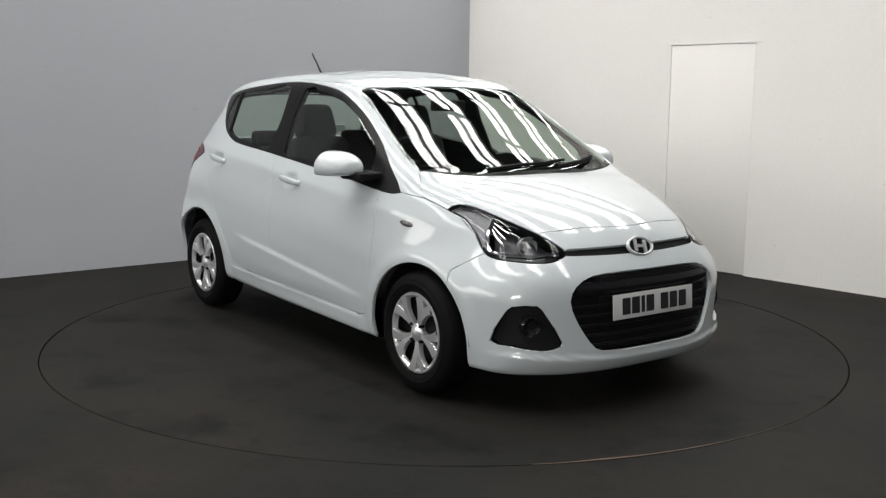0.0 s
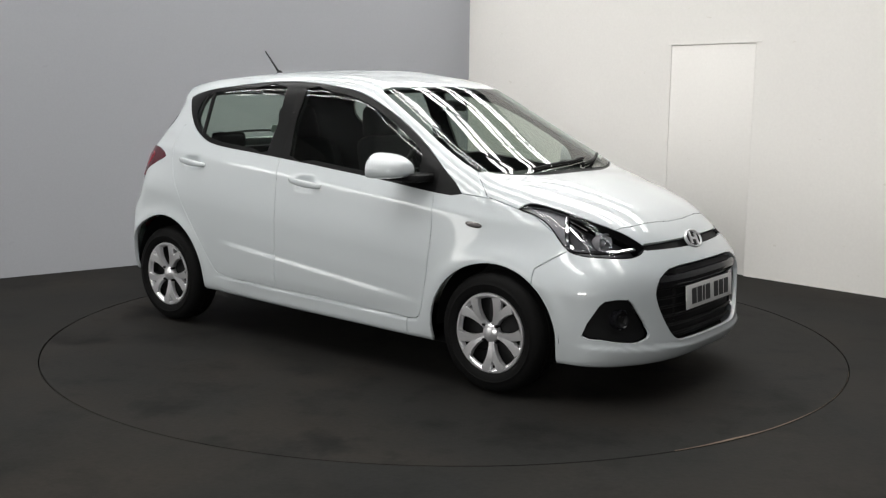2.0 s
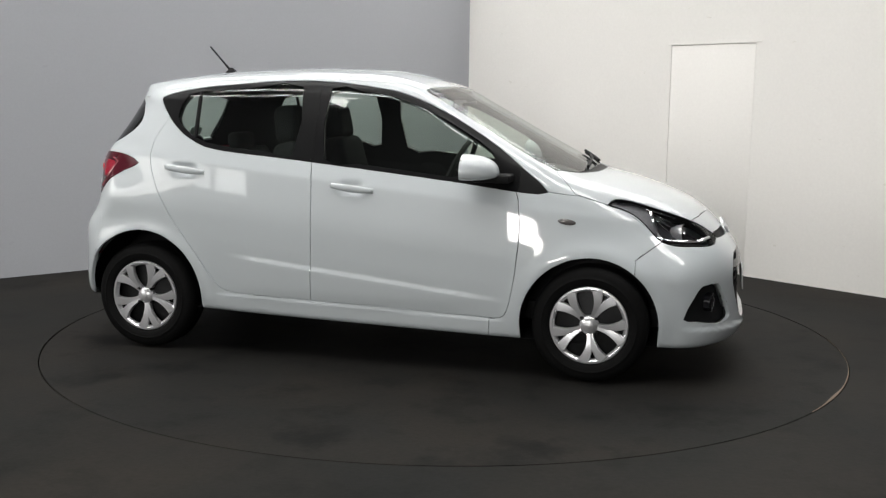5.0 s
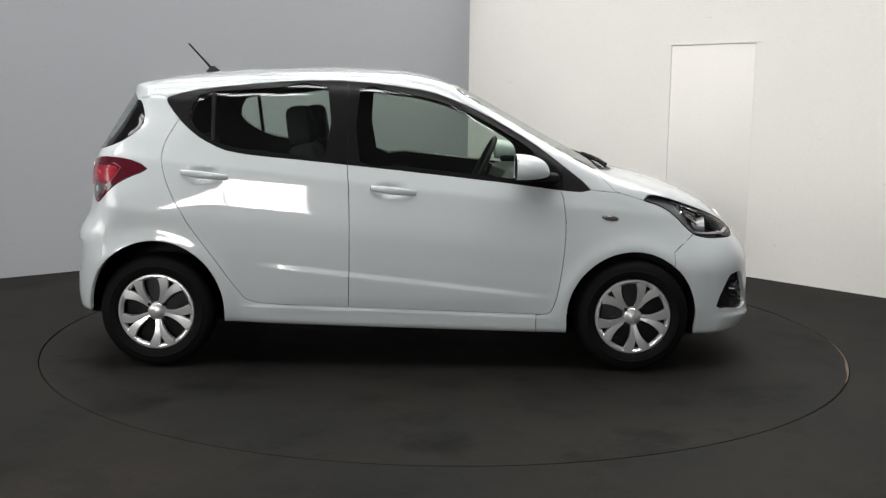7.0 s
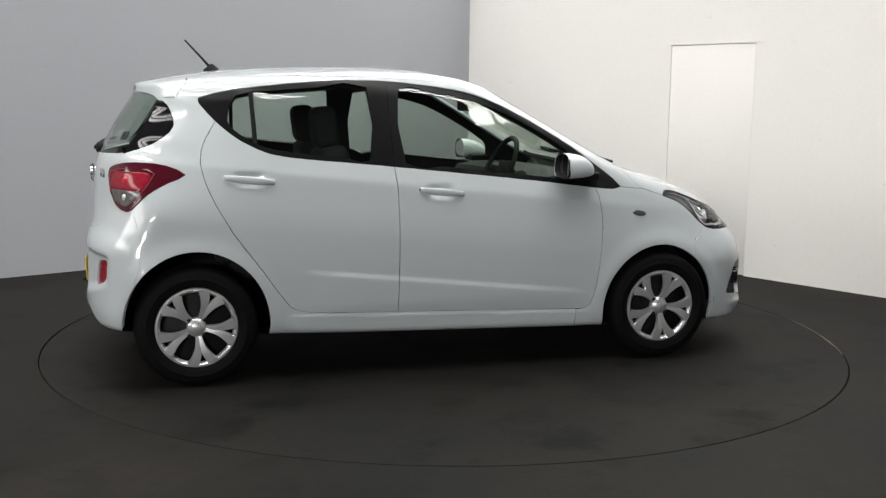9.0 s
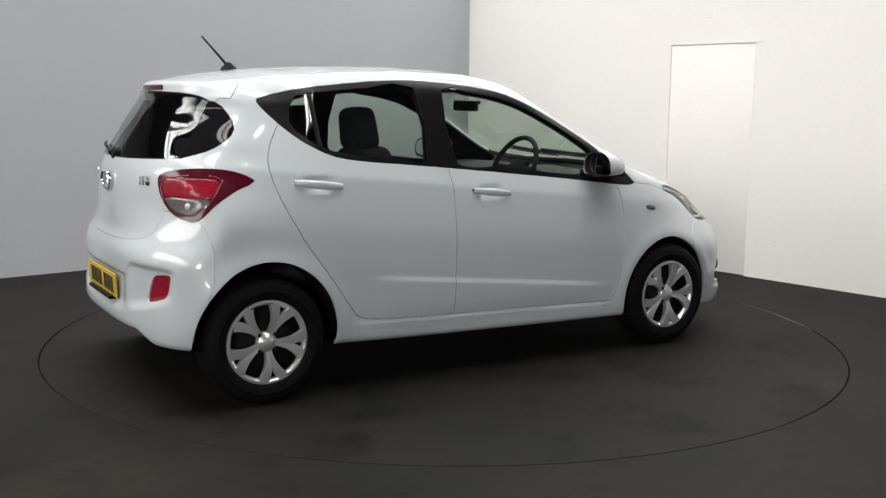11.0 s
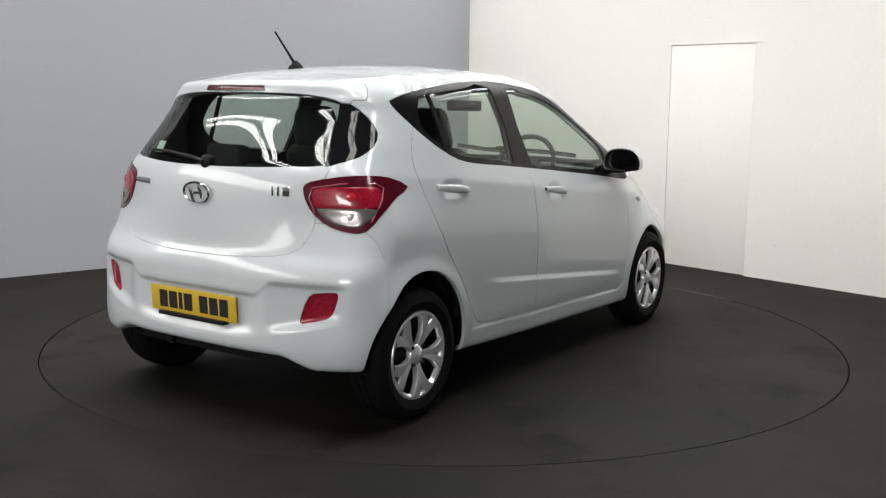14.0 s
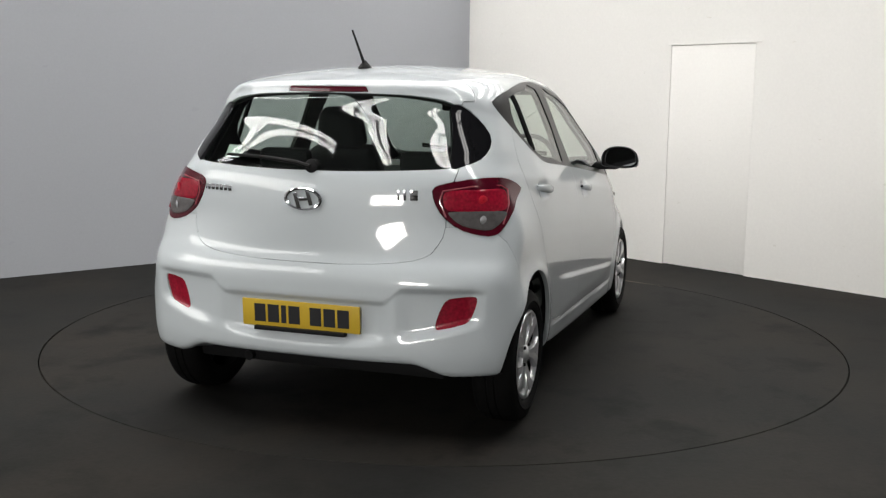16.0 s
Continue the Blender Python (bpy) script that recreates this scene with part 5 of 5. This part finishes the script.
for o in lamps:
    s = -1 if o.data.vertices[0].co.y < 0 else 1
    def on_tail(u, z, deep):
        lo, hi = 0.2, 0.9
        for _ in range(30):
            w = (lo + hi) / 2
            if skin(np.array([u - w]), np.array([w]), np.array([z]))[0] > 0:
                hi = w
            else:
                lo = w
        return (u - lo + deep * 0.7, (lo - deep * 0.7) * s, z)
    for nm, mat, deep, ol in (("clear_window", REVERSE_LENS, -0.0065, ((-.985, .918), (-.66, .918), (-.73, .862), (-.79, .848), (-.90, .862), (-.955, .885))),
                              ("brake_window", RED_LENS, -0.006, ((-1.0, .995), (-.84, 1.005), (-.66, 1.005), (-.625, .985), (-.66, .926), (-.99, .926)))):
        bm = bmesh.new()
        pl = rounded(ol, 4)
        c = pl.mean(0)
        rings = []
        for k in (1.0, 0.9, 0.7, 0.45, 0.2):
            rings.append([bm.verts.new(on_tail(*(c + (q - c) * k), deep - (0.0015 if k < 1 else 0))) for q in pl])
        for a_, b_ in zip(rings, rings[1:]):
            for i in range(len(pl)):
                bm.faces.new((a_[i], a_[(i + 1) % len(pl)], b_[(i + 1) % len(pl)], b_[i]))
        bm.faces.new(rings[-1])
        part(nm, bm, mat, o)
    for nm, mat, u, z, wide in (("brake_bulb", RED_BRIGHT, -.80, .965, 0.020), ("reverse_bulb", LAMP_SILVER, -.80, .888, 0.017)):
        bm = bmesh.new()
        at = Vector(on_tail(u, z, -0.0075))
        out = Vector((-0.72, 0.69 * s, 0.0))
        lathe(bm, [(wide, 0.0), (wide * 0.8, 0.002), (wide * 0.4, 0.003), (0.001, 0.0035)], 18, axis="z",
              m=Matrix.Translation(at) @ out.to_track_quat("Z", "Y").to_matrix().to_4x4())
        part(nm, bm, mat, o)
    bm = bmesh.new()
    tube(bm, [on_tail(u, z, -0.007) for u, z in ((-1.0, .90), (-1.03, .96), (-1.01, 1.0), (-.85, 1.018), (-.66, 1.018), (-.61, 1.0), (-.625, .95), (-.69, .87))], 0.0035, 6)
    part("light_guide", bm, PALE_RED, o, "pale line round the lamp's windows")


# ---- cabin ----
def seat(y):
    root = new("front_seat")
    root.parent = car
    bm = bmesh.new()
    box(bm, (-0.42, y - 0.25, 0.42), (0.10, y + 0.25, 0.60), 0.06, seg=4)
    part("seat_cushion", bm, FABRIC, root)
    bm = bmesh.new()
    vs = box(bm, (-0.08, y - 0.24, 0.0), (0.07, y + 0.24, 0.58), 0.06, seg=4)
    for v in vs:
        k = 1 - 0.28 * max(0, (v.co.z - 0.25) / 0.33) ** 2
        v.co.y = y + (v.co.y - y) * k
    bmesh.ops.transform(bm, matrix=Matrix.Translation((-0.36, 0, 0.55)) @ Matrix.Rotation(radians(-14), 4, "Y"), verts=bm.verts[:])
    part("seat_back", bm, FABRIC, root)
    bm = bmesh.new()
    vs = box(bm, (-0.065, y - 0.13, 0.0), (0.06, y + 0.13, 0.21), 0.055, seg=4)
    for v in vs:
        v.co.y = y + (v.co.y - y) * (1 - 0.25 * max(0, v.co.z / 0.20) ** 2)
    bmesh.ops.transform(bm, matrix=Matrix.Translation((-0.505, 0, 1.10)) @ Matrix.Rotation(radians(-8), 4, "Y"), verts=bm.verts[:])
    part("headrest", bm, FABRIC, root)
    for d in (-0.05, 0.05):
        bm = bmesh.new()
        tube(bm, [(-0.495, y + d, 1.03), (-0.505, y + d, 1.13)], 0.006, 8)
        part("headrest_post", bm, DISC_STEEL, root)


for y in (-0.36, 0.36):
    seat(y)
bm = bmesh.new()
box(bm, (-1.02, -0.60, 0.45), (-0.62, 0.60, 0.62), 0.06, seg=3)
bench = part("rear_bench", bm, FABRIC, car)
bm = bmesh.new()
box(bm, (-0.06, -0.60, 0), (0.07, 0.60, 0.50), 0.05, m=Matrix.Translation((-1.02, 0, 0.55)) @ Matrix.Rotation(radians(-16), 4, "Y"), seg=3)
part("bench_back", bm, FABRIC, bench)
for y in (-0.34, 0.34):
    bm = bmesh.new()
    box(bm, (-0.045, y - 0.12, 0), (0.045, y + 0.12, 0.10), 0.04, m=Matrix.Translation((-1.165, 0, 1.03)), seg=3)
    part("headrest", bm, FABRIC, bench)
bm = bmesh.new()
box(bm, (-1.52, -0.56, 1.0), (-1.18, 0.56, 1.02), 0.006)
part("parcel_shelf", bm, CABIN, car)
bm = bmesh.new()
rows = []
for y in np.linspace(-0.66, 0.66, 13):
    hump = 0.03 * math.exp(-((y + 0.36) / 0.16) ** 2)
    prof = [(1.02, 0.93), (0.90, 0.965), (0.72, 0.965 + hump), (0.60, 0.945 + hump), (0.565, 0.90), (0.58, 0.70), (0.62, 0.55)]
    rows.append([bm.verts.new((x - 0.22 * y * y, y, z)) for x, z in prof])
for a_, b_ in zip(rows, rows[1:]):
    for i in range(6):
        bm.faces.new((a_[i], a_[i + 1], b_[i + 1], b_[i]))
part("dashboard", bm, CABIN, car)
bm = bmesh.new()
ring = []
m = Matrix.Translation((0.43, -0.36, 0.985)) @ Matrix.Rotation(radians(-64), 4, "Y")
for i in range(32):
    a = 2 * math.pi * i / 32
    ring.append([bm.verts.new(m @ Vector(((0.180 + 0.014 * math.cos(b)) * math.cos(a), (0.180 + 0.014 * math.cos(b)) * math.sin(a), 0.014 * math.sin(b)))) for b in np.linspace(0, 2 * math.pi, 8, endpoint=False)])
for i in range(32):
    for j in range(8):
        bm.faces.new((ring[i][j], ring[(i + 1) % 32][j], ring[(i + 1) % 32][(j + 1) % 8], ring[i][(j + 1) % 8]))
box(bm, (-0.06, -0.075, -0.05), (0.06, 0.075, -0.01), 0.02, m=m)
box(bm, (-0.02, -0.175, -0.03), (0.02, 0.175, -0.012), 0.006, m=m)
part("steering_wheel", bm, CABIN, car)
bm = bmesh.new()
box(bm, (0.33, -0.115, 1.285), (0.36, 0.115, 1.345), 0.014, seg=3)
tube(bm, [(0.36, 0, 1.32), (0.44, 0, 1.335)], 0.01, 8)
part("interior_mirror", bm, CABIN, car)


def motions():
    for thing, at in ((car, CAR_AT), (turntable, (0, 0))):
        walk(thing, [(t, Matrix.Rotation(radians(a), 4, "Z") @ Matrix.Translation((*at, 0))) for t, a in TURN])


motions()
